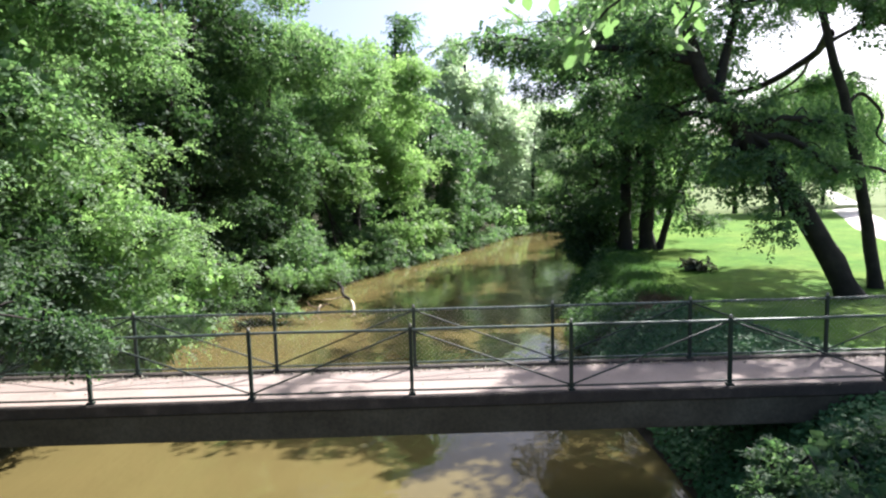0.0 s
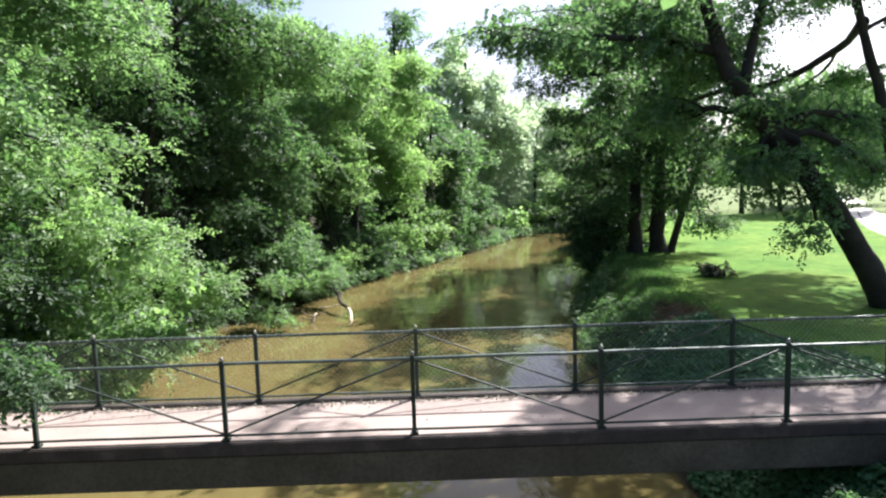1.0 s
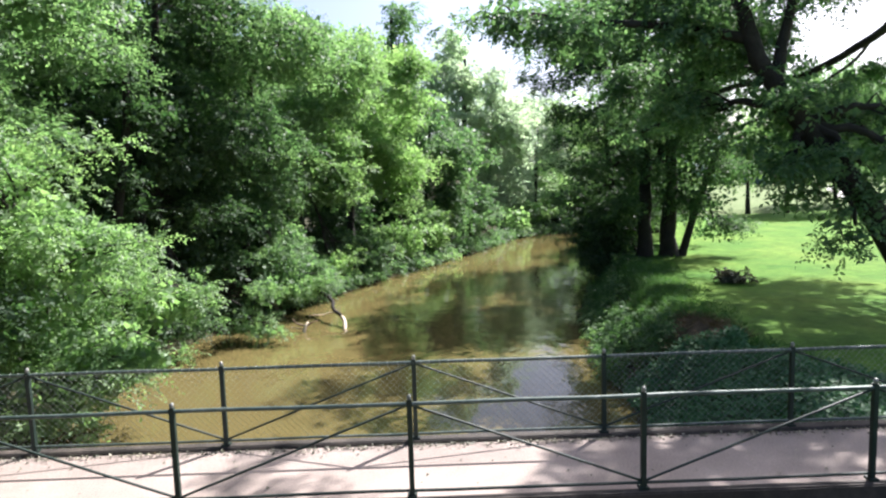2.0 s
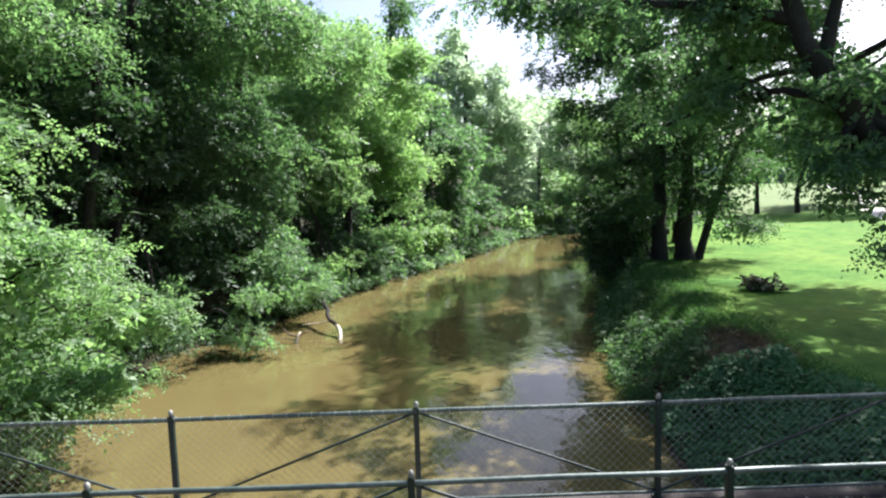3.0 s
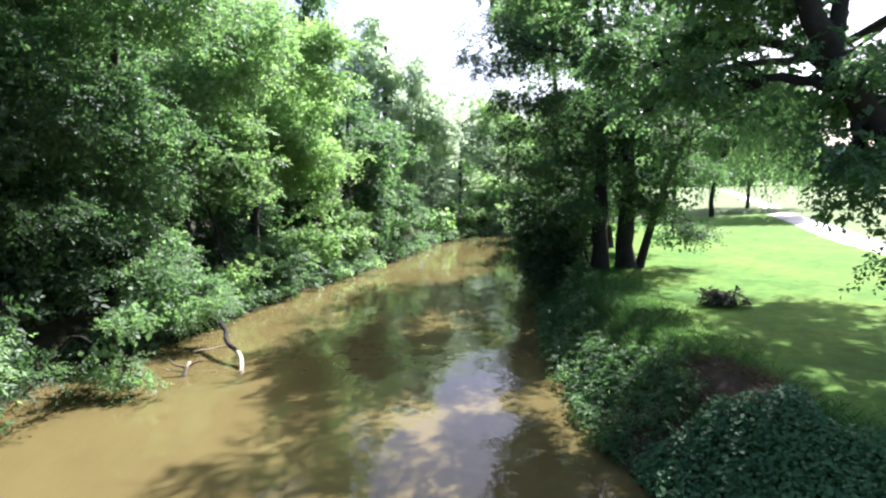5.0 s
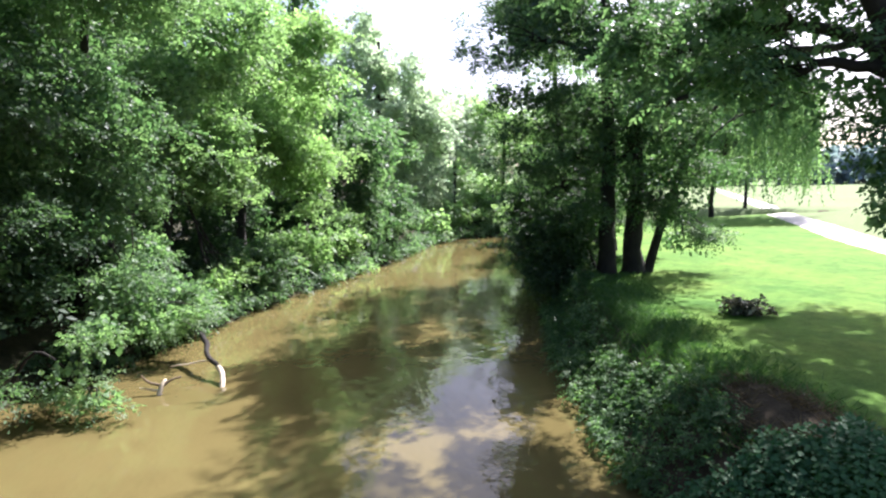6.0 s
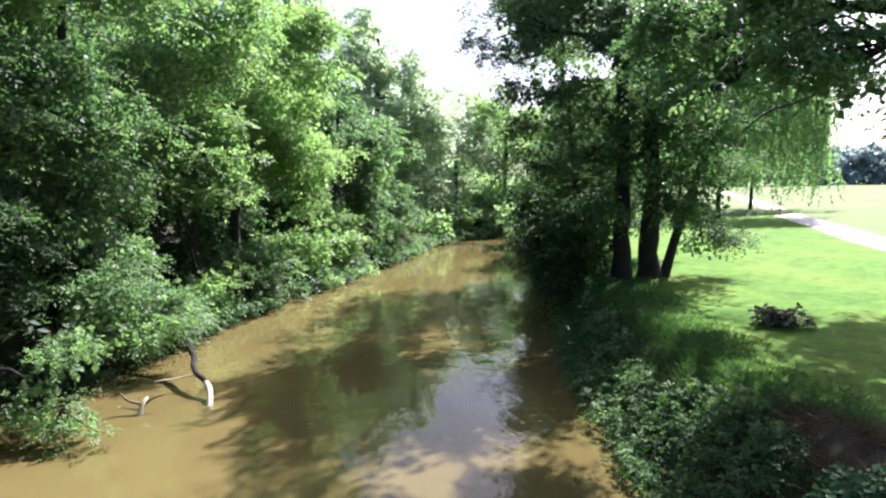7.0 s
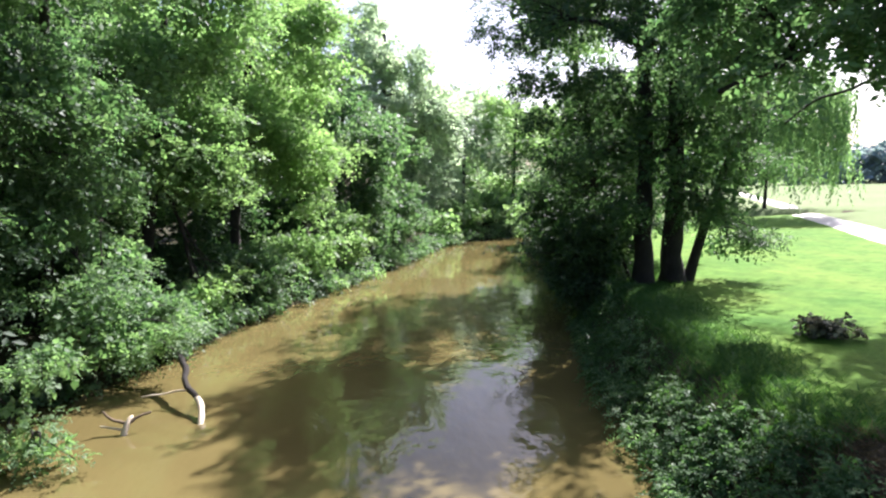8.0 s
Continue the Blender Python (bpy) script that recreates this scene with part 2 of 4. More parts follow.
def sprays(rng, centres, radii, n_sprays, n_leaves, leaf, droop=0.35, up=0.25, width=0.3, flat=0.55):
    """Leafy twigs round clump centres: every twig carries leaves on both sides, in one plane."""
    nc = len(centres)
    c = np.repeat(centres, n_sprays, 0)
    r = np.repeat(radii, n_sprays)
    d = rng.normal(size=(nc * n_sprays, 3)) * (1, 1, flat)
    d[:, 2] += up
    d = unit(d)
    start = c + d * (r * rng.uniform(0.05, 0.7, len(r)))[:, None] * (1, 1, 0.75)
    ln = r * rng.uniform(0.45, 0.8, len(r))
    t = np.linspace(0.12, 1.0, n_leaves)[None, :, None]
    pts = start[:, None] + d[:, None] * ln[:, None, None] * t
    pts[:, :, 2] -= (droop * ln)[:, None] * t[:, :, 0] ** 2
    tang = d[:, None] + np.array([0, 0, -1.0]) * droop * 2 * t
    tang = tang.reshape(-1, 3)
    upv = np.array([0, 0, 1.0]) + rng.normal(size=(len(d), 3)) * 0.45 + d * 0.3
    upv = np.repeat(upv, n_leaves, 0)
    tang = unit(tang)
    s = unit(np.cross(tang, upv))
    nrm = unit(np.cross(s, tang))
    sign = np.tile(np.where(np.arange(n_leaves) % 2, 1.0, -1.0), len(d))[:, None]
    way = unit(tang * 0.55 + s * sign * 0.85 + rng.normal(size=tang.shape) * 0.25 + (0, 0, -0.12))
    nrm = unit(nrm + rng.normal(size=tang.shape) * 0.35)
    nrm = unit(nrm - way * (nrm * way).sum(1, keepdims=True))
    size = leaf * rng.uniform(0.65, 1.3, len(tang))
    return leaf_arrays(rng, pts.reshape(-1, 3), way, nrm, size, width)


def weeping(rng, tops, lengths, n_leaves, leaf):
    """Hanging willow withies: leaves down a hanging line."""
    n = len(tops)
    t = np.linspace(0, 1, n_leaves)[None, :, None]
    sway = rng.normal(size=(n, 1, 3)) * (0.25, 0.25, 0)
    pts = tops[:, None] + np.array([0, 0, -1.0]) * lengths[:, None, None] * t + sway * t ** 2 * lengths[:, None, None] * 0.5
    pts = pts.reshape(-1, 3) + rng.normal(size=(n * n_leaves, 3)) * 0.05
    way = unit(rng.normal(size=pts.shape) * 0.5 + (0, 0, -1.0))
    nrm = rng.normal(size=pts.shape)
    nrm = unit(nrm - way * (nrm * way).sum(1, keepdims=True))
    return leaf_arrays(rng, pts, way, nrm, leaf * rng.uniform(0.7, 1.3, len(pts)), 0.2)


def clump_centres(rng, ell, n, per_bough=6):
    """Clumps gathered into flattened boughs on an ellipsoid, with gaps between, and a thin inner fill."""
    cx, cy, cz, rx, ry, rz = ell
    nb = max(2, n // per_bough)
    d = unit(rng.normal(size=(nb, 3)) + (0, 0, 0.15))
    reach = rng.uniform(0.62, 1.24, nb)[:, None]
    boughs = d * reach * (rx, ry, rz)
    spread = min(rx, ry, rz, 1.7) * 0.45
    pick = rng.integers(0, nb, n)
    out = boughs[pick] + rng.normal(size=(n, 3)) * spread * (1, 1, 0.5) - d[pick] * rng.uniform(0, 0.35, n)[:, None] * (rx, ry, rz)
    return np.array([cx, cy, cz]) + out


def tree(name, seed, trunks, crown, leaf_mat, label, leaf=0.15, clump=0.8, dense=1.0, n_sprays=22, n_leaves=7,
         core=0.45, droop=0.35, width=0.24, flat=0.55, category="tree", limbs=True, bark=BARK, group=""):
    """A tree: each trunk a list of points and its foot radius; crown: ellipsoids (x, y, z, rx, ry, rz)."""
    rng = np.random.default_rng(seed)
    foot = trunks[0][0][0]
    top = holder(name, foot, label, category, group)
    off = Vector(foot)
    tips = []
    for pts, r in trunks:
        line = smooth_line([Vector(p) - off for p in pts], 4, rng, r * 0.12)
        n = len(line)
        radii = [r * (1.25 if i == 0 else 1.0) * (1 - 0.6 * i / (n - 1)) for i in range(n)]
        tubes_object("trunk", [(line, radii)], bark, top, sides=10, wobble=0.08, rng=rng)
        tips += [(line[i], radii[i]) for i in range(n // 2, n)]
    V, F, twigs = [], [], []
    count, inner = 0, max(0.2, leaf * 1.6)
    lobes = []
    for cx, cy, cz, rx, ry, rz in crown:
        if min(rx, ry, rz) < 1.7:
            lobes.append((cx, cy, cz, rx, ry, rz, 1.0, True))
            continue
        lobes.append((cx, cy, cz, rx * 0.72, ry * 0.72, rz * 0.72, 0.45, True))
        for d in unit(rng.normal(size=(12, 3)) + (0, 0, 0.1)):
            q, e = rng.uniform(0.24, 0.48), rng.uniform(0.5, 0.95)
            lobes.append((cx + d[0] * rx * e, cy + d[1] * ry * e, cz + d[2] * rz * e, rx * q, ry * q, rz * q * 0.7, 0.5, False))
    for ell in lobes:
        rx, ry, rz = ell[3:6]
        area = 4 * math.pi * ((rx * ry) ** 1.6 / 3 + (rx * rz) ** 1.6 / 3 + (ry * rz) ** 1.6 / 3) ** (1 / 1.6)
        n = max(3, int(ell[6] * dense * area / (clump * clump * 2.7)))
        cs = clump_centres(rng, ell[:6], n) - np.array(off)
        rs = clump * rng.uniform(0.65, 1.25, n)
        v, f = sprays(rng, cs, rs, n_sprays, n_leaves, leaf, droop=droop, width=width, flat=flat)
        V.append(v)
        F.append(f + count)
        count += len(v)
        # shady inner foliage
        m = int(ell[6] * core * area * 1.5 / (0.4 * inner * inner))
        d = unit(rng.normal(size=(m, 3)))
        p = np.array(ell[:3]) - np.array(off) + d * (rng.uniform(0.3, 0.8, m) ** 0.7)[:, None] * (rx, ry, rz)
        way = unit(rng.normal(size=(m, 3)) + (0, 0, -0.4))
        nrm = unit(np.cross(way, rng.normal(size=(m, 3))) + (0, 0, 0.3))
        nrm = unit(nrm - way * (nrm * way).sum(1, keepdims=True))
        v, f = leaf_arrays(rng, p, way, nrm, inner * rng.uniform(0.6, 1.2, m), 0.4)
        V.append(v)
        F.append(f + count)
        count += len(v)
        mid = Vector(ell[:3]) - off
        if limbs and ell[7]:
            root, rr = min(tips, key=lambda q: (q[0] - mid).length + max(0, q[0].z - mid.z) * 0.7)
            bend = (root + mid) / 2 + Vector((0, 0, 0.12 * (mid - root).length))
            ln = smooth_line([root, bend, mid], 4, rng, 0.07)
            rad = [max(0.02, rr * 0.6 * (1 - 0.7 * i / (len(ln) - 1))) for i in range(len(ln))]
            tubes_object("limb", [(ln, rad)], bark, top, sides=7)
            for c in cs[rng.random(n) < 0.55]:
                c = Vector(c)
                a = ln[len(ln) // 2 + int(rng.integers(0, len(ln) // 2))]
                m = (a + c) / 2 + Vector(rng.normal(size=3) * 0.15) + Vector((0, 0, 0.1))
                q = smooth_line([a, m, c], 2)
                twigs.append((q, [0.035 * (1 - 0.75 * i / (len(q) - 1)) for i in range(len(q))]))
    if twigs:
        tagged(tubes_object("twig_tangle", twigs, bark, top, sides=3), kind="stuff")
    as_object("crown", np.concatenate(V), np.concatenate(F), leaf_mat, top)
    return top


# ---- ground and river ----
# river line: x, y, half width
RIVER = [(-2.2, -80, 6.0), (-1.7, 0, 6.1), (-1.8, 12, 6.4), (-2.0, 18, 6.9), (-1.4, 22.5, 7.05), (0.05, 27, 6.55), (1.9, 32, 6.2), (4.0, 37, 6.0),
         (6.4, 43, 5.7), (8.8, 50, 4.6), (9.9, 56, 3.6), (12.5, 61, 3.4), (21, 65.5, 3.6), (50, 71, 4.0)]


def shore(x, y):
    """Distance outside the waterline (minus: over the water) and the side (+1 right, -1 left)."""
    best = np.full(x.shape, 1e9)
    side = np.ones(x.shape)
    for (ax, ay, aw), (bx, by, bw) in zip(RIVER, RIVER[1:]):
        dx, dy = bx - ax, by - ay
        t = np.clip(((x - ax) * dx + (y - ay) * dy) / (dx * dx + dy * dy), 0, 1)
        ex, ey = x - ax - t * dx, y - ay - t * dy
        d = np.hypot(ex, ey) - (aw + t * (bw - aw))
        s = np.where(dx * ey - dy * ex > 0, -1.0, 1.0)
        near = d < best
        best, side = np.where(near, d, best), np.where(near, s, side)
    return best, side


def smoothstep(a, b, v):
    t = np.clip((v - a) / (b - a), 0, 1)
    return t * t * (3 - 2 * t)


def wavy(x, y):
    return np.sin(x * 0.9 + 1.3 * np.sin(y * 0.37)) * 0.5 + np.sin(y * 1.3 + 0.7 * x) * 0.3 + np.sin(2.7 * x - 1.9 * y) * 0.2


def height(x, y):
    x, y = np.asarray(x, float), np.asarray(y, float)
    d, s = shore(x, y)
    w = wavy(x, y)
    dd = d + 0.18 * w
    wide = np.where(s > 0, 2.1 - 0.8 * smoothstep(22, 30, y), 2.8)
    bank = np.where(s > 0, 1.6, 1.35) * smoothstep(-0.1, 1.0, dd / wide) ** 0.8
    bed = -1.1 * smoothstep(0.0, 2.5, -dd)
    z = np.where(dd > 0, bank, bed)
    z = z + smoothstep(2, 6, d) * (0.05 * w * smoothstep(21, 15, x) + 0.12 * smoothstep(20, 60, x))
    approach = smoothstep(2.6, 1.2, np.abs(y - 9.7)) * smoothstep(4.2, 5.4, d)
    z = np.where(d > 0.5, z + (1.97 - z) * approach, z)
    return z


def axis(*spans):
    out = []
    for a, b, step in spans:
        out += list(np.arange(a, b, step))
    return np.array(out + [spans[-1][1]])


PATH_X, PATH_Y = [20.4, 25.0, 29.6, 35.6, 43.6, 56.0, 77.0, 142.0], [20.0, 30.0, 39.5, 49.5, 63.0, 81.0, 115.0, 220.0]
gx = axis((-900, -100, 80), (-100, -20, 8), (-20, 20, 0.35), (20, 60, 1.2), (60, 200, 14), (200, 1500, 100))
gy = axis((-300, -60, 40), (-60, 0, 5), (0, 46, 0.35), (46, 80, 1.0), (80, 200, 10), (200, 2000, 120))
GX, GY = np.meshgrid(gx, gy)
GZ = height(GX, GY)
nx, ny = len(gx), len(gy)
idx = np.arange(nx * ny).reshape(ny, nx)
quads = np.stack([idx[:-1, :-1], idx[:-1, 1:], idx[1:, 1:], idx[1:, :-1]], -1).reshape(-1, 4)
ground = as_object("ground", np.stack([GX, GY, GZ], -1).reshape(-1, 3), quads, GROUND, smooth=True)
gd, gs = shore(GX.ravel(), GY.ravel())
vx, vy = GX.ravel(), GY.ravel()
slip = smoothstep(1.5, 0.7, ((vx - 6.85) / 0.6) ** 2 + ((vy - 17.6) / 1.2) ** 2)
# Litter's dark tone also deepens the shade under the bridge and left waterline.
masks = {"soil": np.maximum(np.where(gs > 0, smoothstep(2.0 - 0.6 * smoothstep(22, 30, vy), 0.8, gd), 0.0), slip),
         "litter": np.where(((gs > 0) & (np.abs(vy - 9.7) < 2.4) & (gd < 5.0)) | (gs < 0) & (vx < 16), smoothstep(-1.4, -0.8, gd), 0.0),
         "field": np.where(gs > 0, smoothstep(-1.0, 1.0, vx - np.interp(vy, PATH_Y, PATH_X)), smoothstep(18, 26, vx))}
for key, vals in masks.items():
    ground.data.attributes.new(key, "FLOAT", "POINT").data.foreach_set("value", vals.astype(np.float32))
tagged(ground, "mown green lawn, earthen river banks and pale field", "ground", kind="structure")

wx, wy = axis((-60, 120, 6)), axis((-90, 110, 5))
WX, WY = np.meshgrid(wx, wy)
wi = np.arange(WX.size).reshape(WX.shape)
wq = np.stack([wi[:-1, :-1], wi[:-1, 1:], wi[1:, 1:], wi[1:, :-1]], -1).reshape(-1, 4)
wsd, _ = shore(WX.ravel()[wq].mean(1), WY.ravel()[wq].mean(1))
water = as_object("water", np.stack([WX, WY, WX * 0], -1).reshape(-1, 3), wq[wsd < 7], WATER)
tagged(water, "muddy brown river water with calm reflecting surface", "water", kind="structure")

# pale path that crosses the lawn
pl = smooth_line([(17, 8, 0)] + [(a, b, 0) for a, b in zip(PATH_X, PATH_Y)], 8)
pv, pf = [], []
for i, p in enumerate(pl):
    d = (pl[min(i + 1, len(pl) - 1)] - pl[max(i - 1, 0)]).normalized()
    n = Vector((d.y, -d.x, 0))
    for k in range(5):
        q = p + n * ((k - 2) / 2 * (1.35 + 0.06 * math.sin(i * 2.1 + k)))
        pv.append((q.x, q.y, float(height(q.x, q.y)) + (0.05 if 0 < k < 4 else -0.01)))
    if i:
        for k in range(4):
            a = (i - 1) * 5 + k
            pf.append((a, a + 1, a + 6, a + 5))
path = as_object("path", pv, pf, PATHWAY, smooth=True)
tagged(path, "pale gravel path across the lawn", "path", kind="structure")


# ---- the footbridge ----
BAY, X0, YN, YF, DECK_Z = 2.38, 0.05, 9.0, 10.43, 2.0
bridge = holder("footbridge", (0, 9.7, DECK_Z), "concrete footbridge with dark green painted steel railings over the river", "bridge")
BO = Vector((0, 9.7, DECK_Z))


def local(bm):
    bmesh.ops.translate(bm, vec=-BO, verts=bm.verts)
    return bm


XA, XB = X0 - 4.35 * BAY, X0 + 4.35 * BAY
bm = bmesh.new()
box(bm, XA, YN + 0.02, DECK_Z - 0.12, XB, YF - 0.09, DECK_Z, 0.01)
part("deck", local(bm), DECK, bridge, "pale worn concrete deck")
bm = bmesh.new()
box(bm, XA, YN - 0.1, DECK_Z - 0.14, XB, YN + 0.017, DECK_Z + 0.03, 0.015)
part("edge_beam", local(bm), KERB, bridge, "dark weathered deck edge")
bm = bmesh.new()
box(bm, XA, YF - 0.087, DECK_Z - 0.14, XB, YF + 0.1, DECK_Z + 0.035, 0.012)
part("edge_beam", local(bm), KERB, bridge, "dark weathered deck edge")
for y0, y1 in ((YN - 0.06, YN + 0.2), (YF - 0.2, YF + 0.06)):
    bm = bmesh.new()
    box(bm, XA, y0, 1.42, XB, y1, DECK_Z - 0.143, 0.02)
    part("girder", local(bm), CONCRETE, bridge, "dark grey-brown concrete girder")
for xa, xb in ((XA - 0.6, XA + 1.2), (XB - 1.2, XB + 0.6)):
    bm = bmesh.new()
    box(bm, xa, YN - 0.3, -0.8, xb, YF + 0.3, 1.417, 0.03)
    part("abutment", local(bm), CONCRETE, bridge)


def rail_run(y):
    for z, r in ((DECK_Z + 1.02, 0.022), (DECK_Z + 0.1, 0.016)):
        rng = np.random.default_rng(int(z * 100) + int(y))
        pts = [Vector((XA + (XB - XA) * i / 27, y, z + rng.uniform(-0.006, 0.006))) - BO for i in range(28)]
        # Top rails and the far lower rail are coloured lighter for sun on them.
        tubes_object("rail", [(pts, [r] * len(pts))], RAIL_LIT if r > 0.02 or y > 10 else PAINT, bridge, sides=8)
    for k in range(-4, 5):
        x = X0 + k * BAY
        bm = bmesh.new()
        box(bm, x - 0.026, y - 0.026, DECK_Z + 0.0, x + 0.026, y + 0.026, DECK_Z + 1.06, 0.004)
        box(bm, x - 0.05, y - 0.05, DECK_Z + 0.03, x + 0.05, y + 0.05, DECK_Z + 0.06, 0.004)
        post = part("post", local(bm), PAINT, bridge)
        bm = bmesh.new()
        bmesh.ops.create_uvsphere(bm, u_segments=10, v_segments=6, radius=0.024)
        bmesh.ops.scale(bm, vec=(1, 1, 1.35), verts=bm.verts)
        bmesh.ops.translate(bm, vec=(x, y, DECK_Z + 1.085), verts=bm.verts)
        part("cap", local(bm), CAP, post, "pale worn post cap")
        if k < 4:
            za, zb = (DECK_Z + 1.0, DECK_Z + 0.12) if k % 2 == 0 else (DECK_Z + 0.12, DECK_Z + 1.0)
            a, b = Vector((x + 0.03, y, za)) - BO, Vector((x + BAY - 0.03, y, zb)) - BO
            tubes_object("brace", [([a, (a + b) / 2, b], [0.014] * 3)], PAINT, bridge, sides=6)


rail_run(YN)
rail_run(YF)
# chain-link mesh on the outside of the railing
wires, wstep, wz0, wz1 = [], 0.085, DECK_Z + 0.02, DECK_Z + 1.0
hgt = wz1 - wz0
x = XA - hgt
while x < XB:
    for a, b in (((x, wz0), (x + hgt, wz1)), ((x, wz1), (x + hgt, wz0))):
        pa, pb = Vector((a[0], YF + 0.045, a[1])), Vector((b[0], YF + 0.05, b[1]))
        if pa.x < XA:
            pa = pa.lerp(pb, (XA - pa.x) / (pb.x - pa.x))
        if pb.x > XB:
            pb = pb.lerp(pa, (pb.x - XB) / (pb.x - pa.x))
        wires.append(([pa - BO, pb - BO], [0.0012, 0.0012]))
    x += wstep
tubes_object("wire_mesh", wires, WIRE, bridge, "galvanised chain-link mesh", sides=3)
# short ties that hang the mesh from the top rail
ties, x, rng = [], XA + 0.1, np.random.default_rng(77)
while x < XB - 0.1:
    c, lean = Vector((x, YF, DECK_Z + 1.02)) - BO, rng.uniform(-0.02, 0.02)
    loop = [c + Vector((lean * k / 4, 0.03 * math.cos(0.5 + k * 1.05), 0.028 * math.sin(0.5 + k * 1.05))) for k in range(5)]
    ties.append((loop + [c + Vector((lean, 0.047, -0.06))], [0.0025] * 6))
    x += 0.085 + rng.uniform(0.0, 0.05)
tagged(tubes_object("tie_wire", ties, WIRE, bridge, "pale wire ties along the top rail", sides=4), kind="stuff")


rng = np.random.default_rng(41)
n = 2600
lx = rng.uniform(XA, XB, n)
ly = YF - 0.10 - np.abs(rng.normal(size=n)) * 0.07
k = rng.random(n) < 0.06
ly[k] = rng.uniform(YN + 0.05, YF - 0.12, k.sum())
lp = np.stack([lx, ly, np.full(n, DECK_Z + 0.008) + rng.uniform(0, 0.012, n)], 1)
ln = unit(rng.normal(size=lp.shape) * 0.3 + (0, 0, 1.0))
lw = rng.normal(size=lp.shape)
lw = unit(lw - ln * (lw * ln).sum(1, keepdims=True))
v, f = leaf_arrays(rng, lp, lw, ln, rng.uniform(0.015, 0.05, n), 0.4)
tagged(as_object("leaf_litter", v, f, LEAF_DRY), "dry fallen leaves gathered along the deck's kerb", "leaf litter", kind="stuff")


def foot(x, y, sink=0.12):
    return (x, y, float(height(x, y)) - sink)


def simple_trunk(x, y, h, lean=(0.0, 0.0), r=0.2):
    f = foot(x, y)
    return ([f, (x + lean[0] * 0.35, y + lean[1] * 0.35, f[2] + h * 0.4), (x + lean[0], y + lean[1], f[2] + h)], r)


# ---- trees of the left bank ----
tree("bank_tree", 11, [([foot(-10.2, 10.8), (-9.8, 10.8, 4), (-9.0, 11, 7), (-8.4, 11.4, 10.5)], 0.22)],
     [(-8.6, 10.6, 6.6, 2.3, 2.6, 2.4), (-7.4, 12.2, 9.8, 3.2, 2.8, 2.6), (-6.4, 13.6, 8.6, 1.3, 1.3, 0.8), (-7.3, 11.6, 6.6, 1.4, 1.6, 1.7), (-9.8, 14.5, 7.5, 2.4, 2.4, 3.6)],
     LEAF_MID, "leafy bright green tree hanging over the river beside the footbridge", leaf=0.112, clump=0.66, dense=1.15, n_sprays=28, n_leaves=8, width=0.22)
# Shaded lower crown of the tree above, split off to take darkened leaves.
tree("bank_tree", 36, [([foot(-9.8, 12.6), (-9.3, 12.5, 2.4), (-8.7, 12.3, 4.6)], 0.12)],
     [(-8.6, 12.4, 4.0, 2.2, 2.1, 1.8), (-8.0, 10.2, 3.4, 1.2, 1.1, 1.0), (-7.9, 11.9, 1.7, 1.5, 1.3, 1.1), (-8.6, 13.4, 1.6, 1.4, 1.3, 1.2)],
     LEAF_SHADED, "shaded low foliage beside the footbridge, leaves darkened for the shade", leaf=0.105, clump=0.6, dense=1.1, n_sprays=26, n_leaves=8, width=0.22)
# The bough's shade is in its darkened leaf colour.
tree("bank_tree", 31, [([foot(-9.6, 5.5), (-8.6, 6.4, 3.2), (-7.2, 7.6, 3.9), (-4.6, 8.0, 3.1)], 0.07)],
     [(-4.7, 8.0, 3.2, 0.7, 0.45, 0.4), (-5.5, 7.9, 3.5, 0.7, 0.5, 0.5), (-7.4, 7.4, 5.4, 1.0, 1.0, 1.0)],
     LEAF_SHADED, "slender tree whose shaded bough hangs over the bridge railing", leaf=0.075, clump=0.36, dense=1.3, n_leaves=9, core=0.1, droop=0.6, width=0.26)
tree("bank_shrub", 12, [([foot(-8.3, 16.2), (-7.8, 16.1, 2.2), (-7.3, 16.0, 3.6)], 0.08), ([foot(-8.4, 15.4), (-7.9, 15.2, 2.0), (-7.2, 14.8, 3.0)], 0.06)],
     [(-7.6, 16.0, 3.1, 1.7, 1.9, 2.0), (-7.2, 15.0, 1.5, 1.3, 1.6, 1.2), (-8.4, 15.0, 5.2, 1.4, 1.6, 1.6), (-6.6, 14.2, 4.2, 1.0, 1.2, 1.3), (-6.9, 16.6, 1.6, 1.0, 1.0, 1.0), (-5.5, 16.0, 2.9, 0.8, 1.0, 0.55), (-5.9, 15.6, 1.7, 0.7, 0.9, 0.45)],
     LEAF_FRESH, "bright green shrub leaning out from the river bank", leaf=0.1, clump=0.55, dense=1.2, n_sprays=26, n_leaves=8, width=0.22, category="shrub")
# This tree's shade is painted through its darkened leaves.
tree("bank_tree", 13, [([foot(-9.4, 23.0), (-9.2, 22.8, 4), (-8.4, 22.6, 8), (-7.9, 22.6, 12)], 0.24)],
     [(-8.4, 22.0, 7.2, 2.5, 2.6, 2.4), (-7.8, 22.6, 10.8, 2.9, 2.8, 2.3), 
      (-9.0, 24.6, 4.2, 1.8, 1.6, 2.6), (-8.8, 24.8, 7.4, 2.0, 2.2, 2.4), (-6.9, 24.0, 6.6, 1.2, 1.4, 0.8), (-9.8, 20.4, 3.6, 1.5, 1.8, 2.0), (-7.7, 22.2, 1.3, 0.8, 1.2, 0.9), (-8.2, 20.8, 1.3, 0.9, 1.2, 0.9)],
     LEAF_SHADED, "dense tree on the shaded river bank, leaves darkened for the shade", leaf=0.115, clump=0.72, dense=1.05, n_sprays=28, n_leaves=8, width=0.22)
